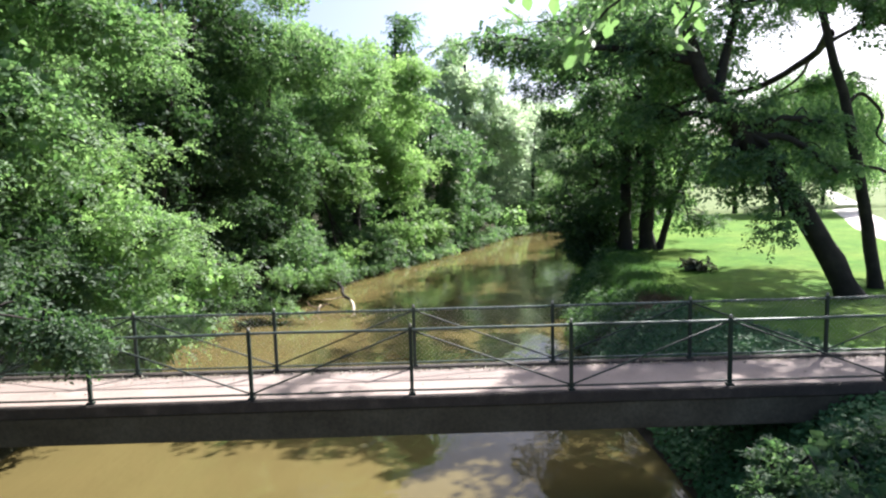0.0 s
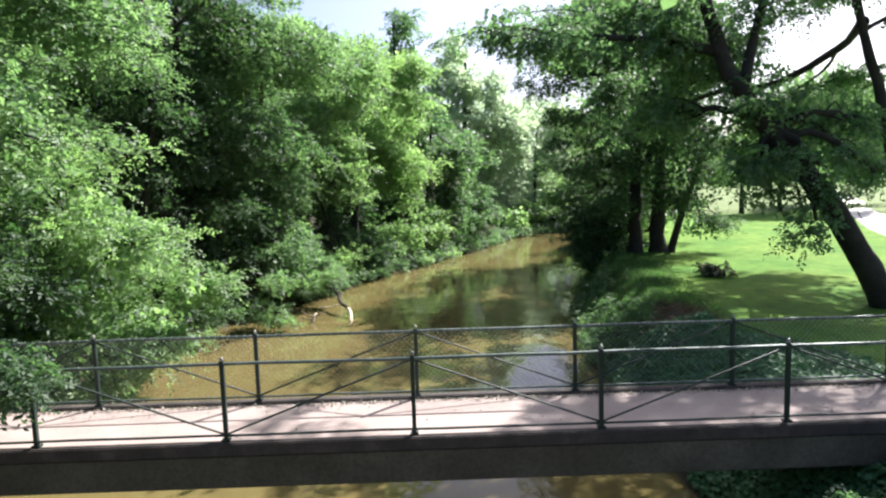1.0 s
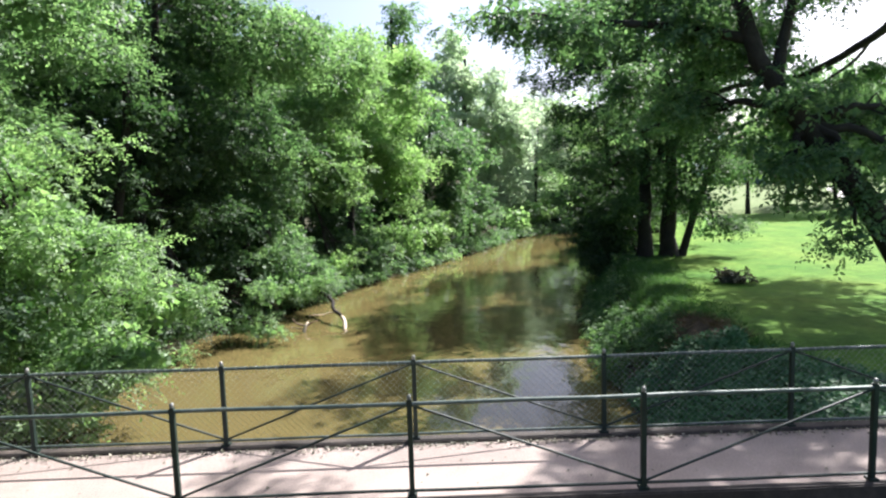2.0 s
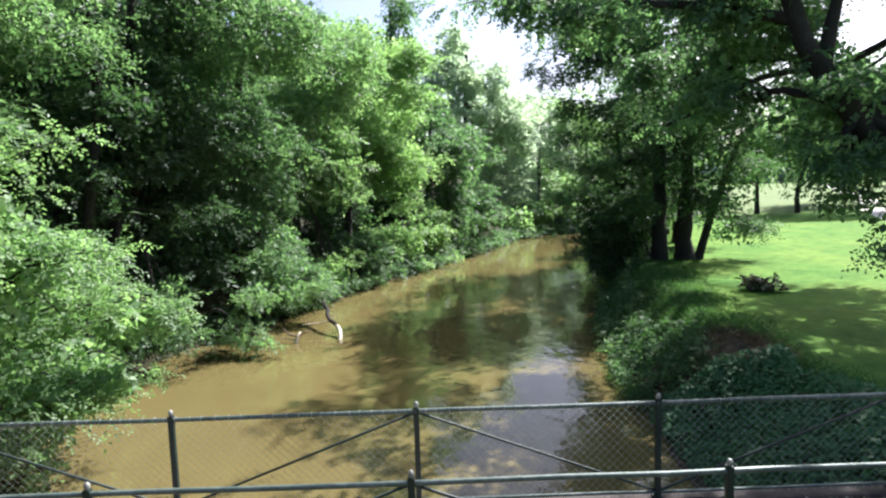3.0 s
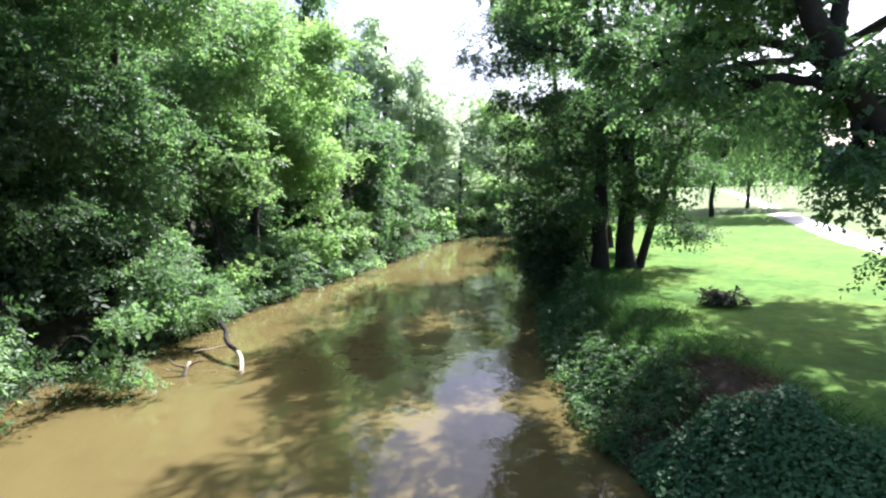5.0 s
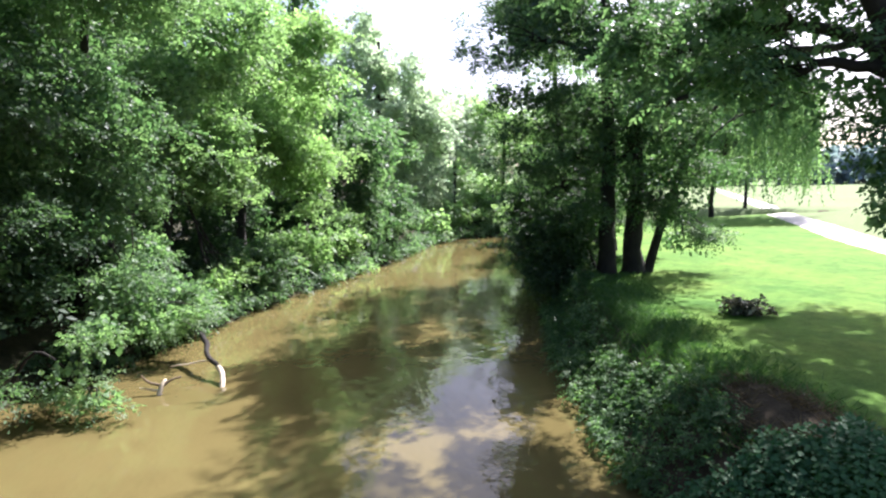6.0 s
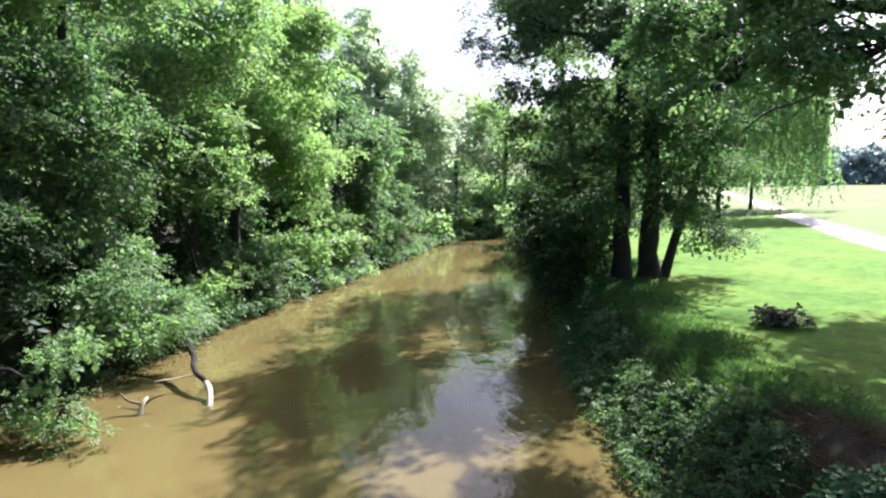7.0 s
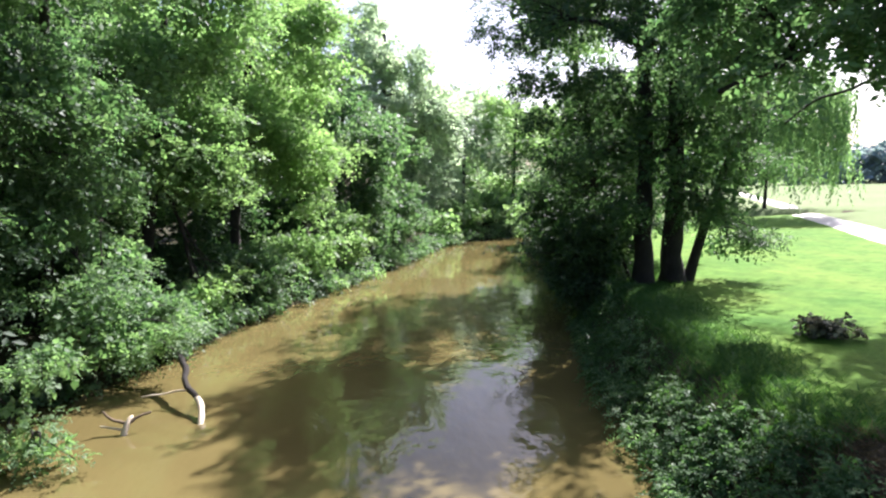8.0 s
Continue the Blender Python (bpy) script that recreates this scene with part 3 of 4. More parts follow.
tree("bank_shrub", 33, [([foot(-8.2, 25.2), (-7.2, 24.8, 1.3), (-6.2, 24.3, 0.9)], 0.05)], [(-5.5, 23.6, 0.42, 0.6, 0.7, 0.28), (-6.2, 24.0, 0.9, 0.6, 0.7, 0.45), (-5.7, 24.8, 1.6, 0.55, 0.8, 0.7)],
     LEAF_MID, "low bright green spray hanging over the water's edge", leaf=0.085, clump=0.42, dense=1.0, n_leaves=8, core=0.2, width=0.22, category="shrub", group="shrubs along the water")
tree("bank_tree", 32, [([foot(-9.2, 20.6), (-8.8, 20.6, 4), (-8.1, 20.4, 7.4), (-7.9, 19.8, 11)], 0.17), ([foot(-10.8, 18.4), (-10.6, 18.2, 5), (-10.0, 17.8, 10)], 0.12)],
     [(-9.4, 18.8, 9.6, 2.6, 2.4, 2.4), (-8.0, 18.0, 12.2, 2.6, 2.4, 1.8), (-10.4, 17.0, 7.4, 1.8, 1.8, 1.8)],
     LEAF_MID, "green tree with slender dark stems in the bank's wood", leaf=0.12, clump=0.72, dense=1.05, n_sprays=26, n_leaves=8, width=0.22)
# Lower crown only, in deeper leaves to show its shade.
tree("bank_tree", 14, [([foot(-8.8, 28.8), (-8.4, 28.6, 4), (-7.8, 28.5, 7), (-7.6, 28.5, 9)], 0.22)],
     [(-7.4, 28.2, 6.2, 2.6, 2.8, 3.0), (-6.4, 26.6, 7.4, 1.6, 1.6, 1.4), (-8.6, 27.0, 4.2, 1.6, 1.6, 2.0)],
     LEAF_DEEP, "dark shaded tree with low boughs near the water", leaf=0.12, clump=0.75, dense=1.0, n_sprays=26, n_leaves=8, width=0.22)
# Lit top of the same growth, kept apart for its lighter leaves.
tree("bank_tree", 34, [([foot(-8.2, 30.2), (-7.8, 29.8, 5), (-7.2, 29.2, 9), (-6.9, 28.8, 12)], 0.2)],
     [(-7.0, 28.6, 11.2, 3.2, 3.2, 3.0), (-4.8, 25.8, 10.4, 2.0, 2.2, 1.5), (-5.6, 30.6, 8.4, 1.6, 1.7, 1.8)],
     LEAF_MID, "tall green tree with a sunlit top on the bank", leaf=0.125, clump=0.75, dense=1.1, n_sprays=28, n_leaves=8, width=0.22)
# Lit low boughs, also kept apart for the lighter leaf tone.
tree("bank_shrub", 35, [([foot(-7.4, 28.6), (-6.6, 28.2, 1.4), (-5.9, 27.8, 2.0)], 0.07)],
     [(-6.1, 27.4, 1.7, 1.0, 1.4, 1.2), (-5.4, 28.4, 1.2, 0.9, 1.0, 0.7), (-6.3, 29.8, 3.3, 1.2, 1.4, 0.8), (-5.6, 29.0, 2.1, 0.9, 1.2, 0.6), (-6.9, 28.4, 4.3, 1.0, 1.1, 0.6), (-5.2, 30.6, 1.4, 0.9, 1.0, 0.6), (-6.5, 30.4, 5.2, 1.2, 1.3, 0.7)],
     LEAF_MID, "leafy green shrub above the fallen branch", leaf=0.11, clump=0.6, dense=1.15, n_sprays=26, n_leaves=8, width=0.22, category="shrub", group="shrubs along the water")
tree("bank_tree", 15, [([foot(-7.0, 34.5), (-6.6, 34.5, 4), (-6.0, 34.5, 8), (-5.6, 34.6, 11.5)], 0.26)],
     [(-6.4, 34.6, 7.4, 2.6, 2.8, 3.2), (-5.6, 34.6, 11.0, 3.0, 3.0, 3.2), (-4.5, 34.8, 6.4, 1.5, 1.8, 2.6), (-3.5, 31.6, 10.2, 1.9, 2.0, 1.7), (-4.9, 34.2, 1.1, 1.1, 2.0, 1.1)],
     LEAF_FRESH, "green tree with shaded trunk on the river bank", leaf=0.155, clump=0.8, dense=1.1, n_sprays=24)
tree("bank_tree", 16, [([foot(-4.8, 40.5), (-4.6, 40.3, 5), (-4.0, 40.2, 9), (-3.2, 40.2, 13)], 0.26)],
     [(-3.4, 40.4, 7.4, 3.0, 3.0, 3.6), (-2.6, 40.6, 11.4, 3.4, 3.2, 3.3), (-1.0, 40.2, 6.4, 1.9, 2.0, 2.8)],
     LEAF_YELLOW, "sunlit yellow-green tree on the river bank", leaf=0.17, clump=0.82, dense=1.2)
for i, (x, y, z, rx, ry, rz) in enumerate([(-5.2, 31.4, 1.1, 1.0, 1.5, 1.1), (-3.6, 37.0, 1.5, 1.5, 1.8, 1.6), (-1.6, 41.5, 1.7, 1.6, 1.9, 1.7), (0.4, 45.5, 2.0, 1.7, 2.0, 2.0), (2.0, 49.5, 2.5, 2.0, 2.1, 2.5), (4.2, 54.5, 2.7, 1.9, 2.4, 2.7)]):
    tree("bank_shrub", 40 + i, [([foot(x - 0.7, y), (x - 0.3, y, max(z, 1.0)), (x, y, z + rz * 0.6)], 0.06)], [(x, y, z, rx, ry, rz)],
         LEAF_FRESH if i in (2, 3) else LEAF_DEEP, "low green shrub overhanging the water's edge", leaf=0.17, clump=0.68, dense=1.2, n_sprays=20, category="shrub", group="shrubs along the water")
tree("bank_tree", 17, [simple_trunk(-0.4, 50, 9, (0.8, 0), 0.25)], [(0.4, 49, 6.6, 3.4, 3.2, 3.8), (2.0, 53, 7.6, 3.0, 3.0, 3.4)],
     LEAF_DEEP, "rounded green tree behind the shrubs", leaf=0.22, clump=0.95, dense=1.2)
tree("tall_willow", 18, [simple_trunk(3.4, 63, 16, (0.5, 0), 0.4)], [(3.3, 63, 16.0, 3.3, 2.8, 3.6), (5.0, 63, 12.4, 4.1, 3.0, 4.2), (0.8, 64, 11, 3, 3, 5), (7.4, 63.5, 9.4, 2.8, 2.6, 3.4)],
     LEAF_GREY_HAZE, "tall grey-green willow above the river bend", leaf=0.3, clump=1.0, droop=0.7, dense=1.3, n_sprays=20, core=0.2)
tree("tall_poplar", 19, [simple_trunk(-2.3, 48, 16, (0.1, 0), 0.3)], [(-1.8, 48, 15.2, 1.5, 1.5, 2.8), (-2.2, 48, 12.0, 2.4, 2.2, 3.0), (-2.4, 48, 8.0, 2.8, 2.6, 4.0)],
     LEAF_DEEP, "tall slender green tree behind the bank trees", leaf=0.22, clump=0.9, dense=1.15, n_sprays=22)
# The pale grey leaf tone on these trees stands in for haze.
for i, (x, y, h, r, m) in enumerate([(6.0, 66, 11, 3.0, LEAF_GREY_HAZE), (8.6, 70, 13.5, 3.8, LEAF_GREY_HAZE), (12.0, 72, 14.5, 4.0, LEAF_GREY_HAZE), (17.5, 73, 15.5, 4.2, LEAF_YELLOW), (24, 76, 14, 4.6, LEAF_YELLOW), (15, 86, 17, 6, LEAF_GREY_HAZE), (30, 80, 14, 5, LEAF_FRESH), (8, 86, 12, 5, LEAF_GREY_HAZE), (23, 92, 14, 5.5, LEAF_GREY_HAZE), (12, 78, 8, 4, LEAF_FRESH)]):
    tree("bend_tree", 60 + i, [simple_trunk(x, y, h * 0.75, (0.5, 0), 0.25)],
         [(x + 0.2, y, h * 0.42, r, r * 0.9, h * 0.42), (x, y, h * 0.78, r * 0.75, r * 0.8, h * 0.25)], m,
         "sunlit green tree at the river bend", leaf=0.33, clump=1.15, dense=1.05, n_sprays=14, core=0.1, group="trees at the river bend")
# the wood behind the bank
# Wood and undergrowth take the leaf tone darkened for shade.
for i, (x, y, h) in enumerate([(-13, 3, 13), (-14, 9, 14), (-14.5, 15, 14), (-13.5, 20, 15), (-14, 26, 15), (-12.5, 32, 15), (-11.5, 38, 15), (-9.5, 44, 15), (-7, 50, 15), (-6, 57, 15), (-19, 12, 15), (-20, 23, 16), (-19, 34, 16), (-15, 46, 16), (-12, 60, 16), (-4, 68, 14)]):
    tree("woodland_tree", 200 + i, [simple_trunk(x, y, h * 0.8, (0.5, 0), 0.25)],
         [(x + 0.3, y, h * 0.36, 3.0, 3.2, h * 0.26), (x, y, h * 0.72, 3.2, 3.4, h * 0.28)], LEAF_SHADED,
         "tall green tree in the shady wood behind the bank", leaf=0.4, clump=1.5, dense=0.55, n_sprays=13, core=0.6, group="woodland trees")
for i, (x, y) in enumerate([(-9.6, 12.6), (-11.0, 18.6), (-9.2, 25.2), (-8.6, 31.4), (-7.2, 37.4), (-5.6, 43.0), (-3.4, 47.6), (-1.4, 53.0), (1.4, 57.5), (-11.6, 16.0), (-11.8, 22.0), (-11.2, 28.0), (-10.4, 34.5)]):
    tree("undergrowth_shrub", 240 + i, [simple_trunk(x, y, 1.8, (0.2, 0), 0.05)], [(x, y, 2.5, 1.7, 2.4, 1.7)], LEAF_SHADED,
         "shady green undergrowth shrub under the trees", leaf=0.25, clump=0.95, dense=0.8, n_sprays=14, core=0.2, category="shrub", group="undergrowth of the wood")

rng = np.random.default_rng(33)
x, y = rng.uniform(-12, 34, 26000), rng.uniform(6, 74, 26000)
d, sd = shore(x, y)
k = (sd < 0) & (y > 26.5) & (d > -0.45) & (d < 0.9)
x, y = x[k], y[k]
c = np.stack([x, y, np.maximum(height(x, y), 0.05) + rng.uniform(0.1, 0.7, len(x))], 1)
v, f = sprays(rng, c, rng.uniform(0.25, 0.6, len(c)), 8, 7, 0.13, droop=0.5, width=0.33)
tagged(as_object("waterside_growth", v, f, LEAF_DEEP), "tangled green growth along the shaded waterline", "herbs", kind="stuff")
for i, (x, y, z, r) in enumerate([(8.4, 62.5, 1.6, 2.0), (10.5, 66.0, 1.8, 2.2), (14.5, 68.5, 2.0, 2.4), (19.5, 71.0, 2.0, 2.6), (15.5, 58.5, 2.0, 2.2), (18.5, 61.0, 2.0, 2.2), (23.5, 63.0, 2.0, 2.4)]):
    tree("bank_shrub", 360 + i, [([foot(x, y), (x, y, z), (x, y, z + r * 0.4)], 0.06)], [(x, y, z, r, r, z)],
         LEAF_FRESH, "rounded green shrub at the river bend", leaf=0.26, clump=1.0, dense=1.1, n_sprays=18, category="shrub", group="shrubs along the water")

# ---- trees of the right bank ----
# Leaves darkened to show the tree's shaded side.
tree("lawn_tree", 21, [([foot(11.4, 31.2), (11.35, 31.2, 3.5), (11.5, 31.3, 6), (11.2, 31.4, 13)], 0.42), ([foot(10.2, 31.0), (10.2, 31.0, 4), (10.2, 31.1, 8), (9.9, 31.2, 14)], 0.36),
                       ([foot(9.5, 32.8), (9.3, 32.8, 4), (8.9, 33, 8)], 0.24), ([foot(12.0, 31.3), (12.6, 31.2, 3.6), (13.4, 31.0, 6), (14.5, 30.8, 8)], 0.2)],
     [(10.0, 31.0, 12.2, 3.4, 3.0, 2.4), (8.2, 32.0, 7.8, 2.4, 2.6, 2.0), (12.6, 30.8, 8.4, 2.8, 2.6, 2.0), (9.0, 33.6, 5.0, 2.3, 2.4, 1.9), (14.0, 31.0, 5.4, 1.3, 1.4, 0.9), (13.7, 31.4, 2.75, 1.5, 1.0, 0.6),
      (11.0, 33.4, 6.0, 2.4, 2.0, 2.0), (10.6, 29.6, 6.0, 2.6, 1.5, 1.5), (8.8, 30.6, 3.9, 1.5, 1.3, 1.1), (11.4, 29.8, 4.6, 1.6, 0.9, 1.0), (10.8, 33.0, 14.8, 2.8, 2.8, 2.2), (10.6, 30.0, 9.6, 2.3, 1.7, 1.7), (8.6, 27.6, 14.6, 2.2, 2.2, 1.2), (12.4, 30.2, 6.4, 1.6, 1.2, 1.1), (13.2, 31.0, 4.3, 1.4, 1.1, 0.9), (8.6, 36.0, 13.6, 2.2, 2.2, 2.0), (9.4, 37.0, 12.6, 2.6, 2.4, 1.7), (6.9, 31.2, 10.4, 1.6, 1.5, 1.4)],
     LEAF_SHADED, "large many-stemmed tree on the lawn's edge, leaves darkened for its shaded side", leaf=0.14, clump=0.74, dense=1.05, n_leaves=8, core=0.15, width=0.2)
# Near shrubs get leaves darkened for shade, further ones the fresh tone.
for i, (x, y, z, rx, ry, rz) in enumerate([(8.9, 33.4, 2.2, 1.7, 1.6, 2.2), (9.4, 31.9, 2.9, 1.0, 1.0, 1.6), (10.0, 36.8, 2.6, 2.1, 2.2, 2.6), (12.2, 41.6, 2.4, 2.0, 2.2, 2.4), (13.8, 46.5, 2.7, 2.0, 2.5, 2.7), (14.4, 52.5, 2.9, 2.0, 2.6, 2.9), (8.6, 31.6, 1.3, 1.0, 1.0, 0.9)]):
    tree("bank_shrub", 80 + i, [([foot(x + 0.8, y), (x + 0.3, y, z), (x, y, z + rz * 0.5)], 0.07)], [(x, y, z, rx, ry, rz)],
         LEAF_FRESH if 2 < i < 6 else LEAF_SHADED, "shrub trailing its leaves over the water", leaf=0.16, clump=0.68, dense=1.25, n_sprays=22, core=0.5, category="shrub", group="shrubs along the water")
for i, (x, y, h, r, m) in enumerate([(14.0, 38.5, 10, 2.8, LEAF_MID), (15.5, 44, 10, 3.0, LEAF_FRESH), (17.0, 51, 10, 3.2, LEAF_YELLOW), (19.5, 58, 9.5, 3.2, LEAF_YELLOW), (24, 67, 9, 3.4, LEAF_FRESH)]):
    tree("lawn_tree", 100 + i, [simple_trunk(x, y, h * 0.8, (-0.3, 0), 0.22)],
         [(x - 0.6, y, h * 0.5, r, r, h * 0.36), (x, y, h * 0.8, r * 0.8, r * 0.8, h * 0.24)], m,
         "green tree between the lawn and the river", leaf=0.25, clump=1.05, dense=1.1, n_sprays=18, core=0.2, group="trees between lawn and river")
tree("lawn_tree", 29, [([foot(13.2, 43.5), (13.0, 43.4, 6), (12.4, 42.8, 11), (12.0, 42.2, 14.4)], 0.22)],
     [(10.2, 36.6, 14.8, 2.6, 2.6, 1.6), (10.8, 42.0, 15.0, 2.8, 3.0, 1.6), (12.2, 47.0, 15.0, 2.8, 3.0, 1.6), (12.0, 42.6, 12.6, 2.4, 2.4, 2.2), (11.8, 43.2, 8.4, 2.7, 2.5, 2.2), (11.0, 40.0, 6.0, 1.9, 1.8, 1.5)], LEAF_FRESH,
     "tall spreading tree rising behind the lawn's edge", leaf=0.2, clump=0.85, dense=0.9, n_sprays=18, core=0.1, group="trees between lawn and river")
tree("leaning_tree", 22, [([foot(12.6, 17.5), (11.25, 17.35, 3.7), (9.9, 17.3, 5.5), (8.5, 17.4, 7.2), (7.7, 17.5, 8.9), (7.5, 18.2, 11.5)], 0.34), ([(8.4, 17.4, 7.3), (8.9, 17.6, 9.2), (9.6, 17.8, 11.4)], 0.16), ([(7.9, 17.5, 8.4), (6.4, 18.2, 8.9), (4.4, 18.8, 9.2), (2.8, 18.9, 9.5)], 0.13),
                          ([(9.0, 17.35, 6.5), (9.4, 19.5, 7.9), (9.2, 22.0, 8.4), (8.2, 24.0, 7.4)], 0.15)],
     [(6.2, 20.0, 9.8, 2.6, 2.2, 1.3), (10.0, 16.6, 5.4, 1.3, 0.8, 0.6), (11.6, 16.9, 5.2, 0.9, 0.7, 0.55), (7.0, 18.2, 8.4, 1.3, 1.1, 0.7), (8.9, 17.4, 5.6, 0.9, 0.8, 0.6), (9.6, 18.0, 4.6, 0.9, 0.8, 0.6), (2.5, 18.8, 9.3, 1.3, 1.2, 0.8), (4.3, 18.9, 8.6, 1.4, 1.2, 0.8), (8.6, 20.6, 9.4, 2.2, 2.2, 1.0), (10.2, 17.0, 4.0, 0.9, 0.8, 0.7), (9.2, 17.6, 6.9, 1.5, 1.4, 0.8), (7.6, 22.0, 8.0, 1.6, 1.5, 0.8), (8.2, 24.2, 7.0, 1.0, 1.0, 0.5), (11.6, 18.4, 6.2, 1.2, 1.2, 0.8), (7.4, 18.8, 6.8, 1.4, 0.9, 0.8), (8.4, 18.3, 8.4, 1.3, 1.0, 0.8), (9.2, 25.0, 9.4, 1.7, 1.5, 0.8), (11.4, 27.6, 11.8, 1.8, 1.6, 0.9), (8.6, 16.9, 9.8, 1.3, 0.9, 0.7), (11.4, 17.4, 6.6, 0.9, 0.8, 0.6)],
     LEAF_DEEP, "dark tree leaning from the lawn far out over the river", leaf=0.125, clump=0.66, core=0.1, dense=0.9, n_leaves=11, width=0.24, droop=0.6)
tree("leaning_tree", 23, [([foot(14.1, 18.6), (13.4, 18.3, 4.2), (12.7, 18.2, 6.9), (11.8, 18.1, 9.7), (11.0, 18.2, 13)], 0.2),
                          ([(12.0, 18.1, 9.2), (12.9, 20.4, 9.0), (12.0, 22.0, 8.3), (10.5, 22.0, 8.1), (9.5, 22.0, 7.9), (8.2, 22.1, 7.2), (7.0, 22.2, 6.7)], 0.13), ([(12.9, 20.4, 9.0), (14.0, 23.0, 8.7), (12.7, 24, 7.7), (11.5, 24, 7.1), (10.5, 24.0, 6.8), (9.8, 24, 6.3)], 0.055), ([(12.6, 18.2, 7.1), (13.1, 18.2, 7.5), (13.8, 18.3, 6.9), (13.6, 18.2, 6.3), (14.2, 18.4, 5.9)], 0.06), ([(13.1, 18.25, 5.4), (14.1, 18.4, 5.2), (15.0, 18.6, 4.4)], 0.06)],
     [(12.2, 19.4, 13.0, 3.0, 3.0, 1.5), (14.2, 18.4, 9.4, 1.6, 1.6, 0.7), (11.0, 22.8, 8.6, 2.2, 1.8, 0.8), (14.8, 22.4, 8.2, 1.0, 1.2, 0.5), (8.6, 22.6, 7.4, 1.6, 1.3, 0.7), (12.2, 23.8, 7.7, 1.5, 0.9, 0.45), (12.6, 22.0, 12.6, 2.4, 2.0, 0.9), (13.8, 25.6, 12.8, 2.8, 2.2, 0.9)],
     LEAF_DEEP, "slender dark tree with crooked boughs on the lawn", leaf=0.125, clump=0.64, core=0.1, dense=0.8, n_leaves=11, width=0.24, droop=0.6)
tree("shade_tree", 26, [simple_trunk(22.5, 23, 12, (-1.0, 0), 0.34)], [(17.5, 22.2, 13.6, 3.0, 2.4, 1.3), (20.5, 26, 13.8, 3.2, 2.4, 1.4), (21.9, 21.2, 12.4, 3.0, 2.4, 1.6), (24.3, 24.2, 13.6, 3.0, 2.6, 1.6), (18.3, 26.2, 14.6, 2.2, 1.8, 1.0), (18.3, 28.8, 13.8, 2.4, 2.0, 1.1), (20.9, 30, 14.2, 2.6, 2.0, 1.2), (16.7, 30.8, 14.8, 1.8, 1.6, 0.8), (15.7, 22.6, 13.4, 2.8, 2.3, 1.0)],
     LEAF_DEEP, "broad dark tree shading the lawn", leaf=0.22, clump=0.8, core=0.2, dense=0.9, n_sprays=15)
tree("shade_tree", 27, [simple_trunk(17.5, 13, 11, (-1.0, 0), 0.3), ([(16.6, 13, 8.6), (10.5, 9.6, 9.6), (5.5, 6.6, 8.4), (2.2, 4.1, 6.64)], 0.09)],
     [(15.4, 15.6, 12.6, 2.2, 1.6, 0.9), (16.4, 17.4, 12.8, 2.2, 1.5, 0.9), (12.3, 16.4, 12.6, 2.6, 1.5, 0.9), (18.9, 14.2, 12.0, 2.6, 2.0, 1.4), (14.5, 14.4, 12.6, 2.6, 1.6, 1.0), (9.5, 16.6, 12.9, 1.7, 1.1, 0.6), (6.9, 16.6, 13.0, 0.9, 0.8, 0.4)],
     LEAF_DEEP, "broad dark tree shading the footbridge", leaf=0.18, clump=0.7, core=0.0, dense=0.65, n_sprays=14)
tree("park_tree", 28, [simple_trunk(31.3, 62, 6, (-0.2, 0), 0.24)], [(30.8, 62, 7.8, 2.8, 2.8, 3.6)], LEAF_YELLOW, "sunlit green park tree on the lawn", leaf=0.22, clump=0.9)


def weeping_willow(seed, x, y, lean):
    rng = np.random.default_rng(seed)
    f = foot(x, y)
    top = holder("weeping_willow", f, "pale green weeping willow beside the path", "tree")
    line = smooth_line([(0, 0, 0), (0.1, 0, 3), (0.2 + lean * 0.5, 0.1, 9)], 4, rng, 0.04)
    tubes_object("trunk", [(line, [0.26 * (1 - 0.06 * i) for i in range(len(line))])], BARK, top, sides=9)
    for k in range(9):
        a = k * 0.7
        e = Vector((lean + 4.8 * math.cos(a), 4.4 * math.sin(a), 11.4 + 1.4 * math.sin(k * 2.3)))
        ln = smooth_line([line[-3], (line[-3] + e) / 2 + Vector((0, 0, 1.0)), e], 4)
        tubes_object("limb", [(ln, [0.12 * (1 - 0.09 * i) for i in range(len(ln))])], BARK, top, sides=5)
    a, q = rng.uniform(0, 2 * math.pi, 620), np.sqrt(rng.uniform(0.05, 1, 620))
    lobes = 1 + 0.15 * np.sin(a * 5 + 1)
    tops = np.stack([lean + 6.4 * q * np.cos(a) * lobes, 5.6 * q * np.sin(a) * lobes, 14.4 - 4.6 * q ** 2 + rng.uniform(-0.9, 0.9, 620)], 1)
    v, fc = weeping(rng, tops, rng.uniform(3.0, 8.6, 620), 44, 0.36)
    as_object("crown", v, fc, LEAF_MID, top)


weeping_willow(300, 34.9, 61.5, 3.8)
weeping_willow(301, 52, 80, 0.0)

# near sprig of broad leaves hanging from the shade tree
rng = np.random.default_rng(5)
sprig = holder("hanging_bough", (2.2, 4.1, 6.64), "broad bright leaves of an overhanging bough", "bough")
TWIGS = [((0, 0, 0), (-0.5, -0.1, -0.22), (-1.4, -0.2, -0.42)), ((-0.45, -0.1, -0.2), (-0.6, -0.2, -0.45), (-0.9, -0.25, -0.7)), ((-0.1, 0, -0.05), (-0.1, -0.1, -0.35), (-0.3, -0.2, -0.65))]
blade = []
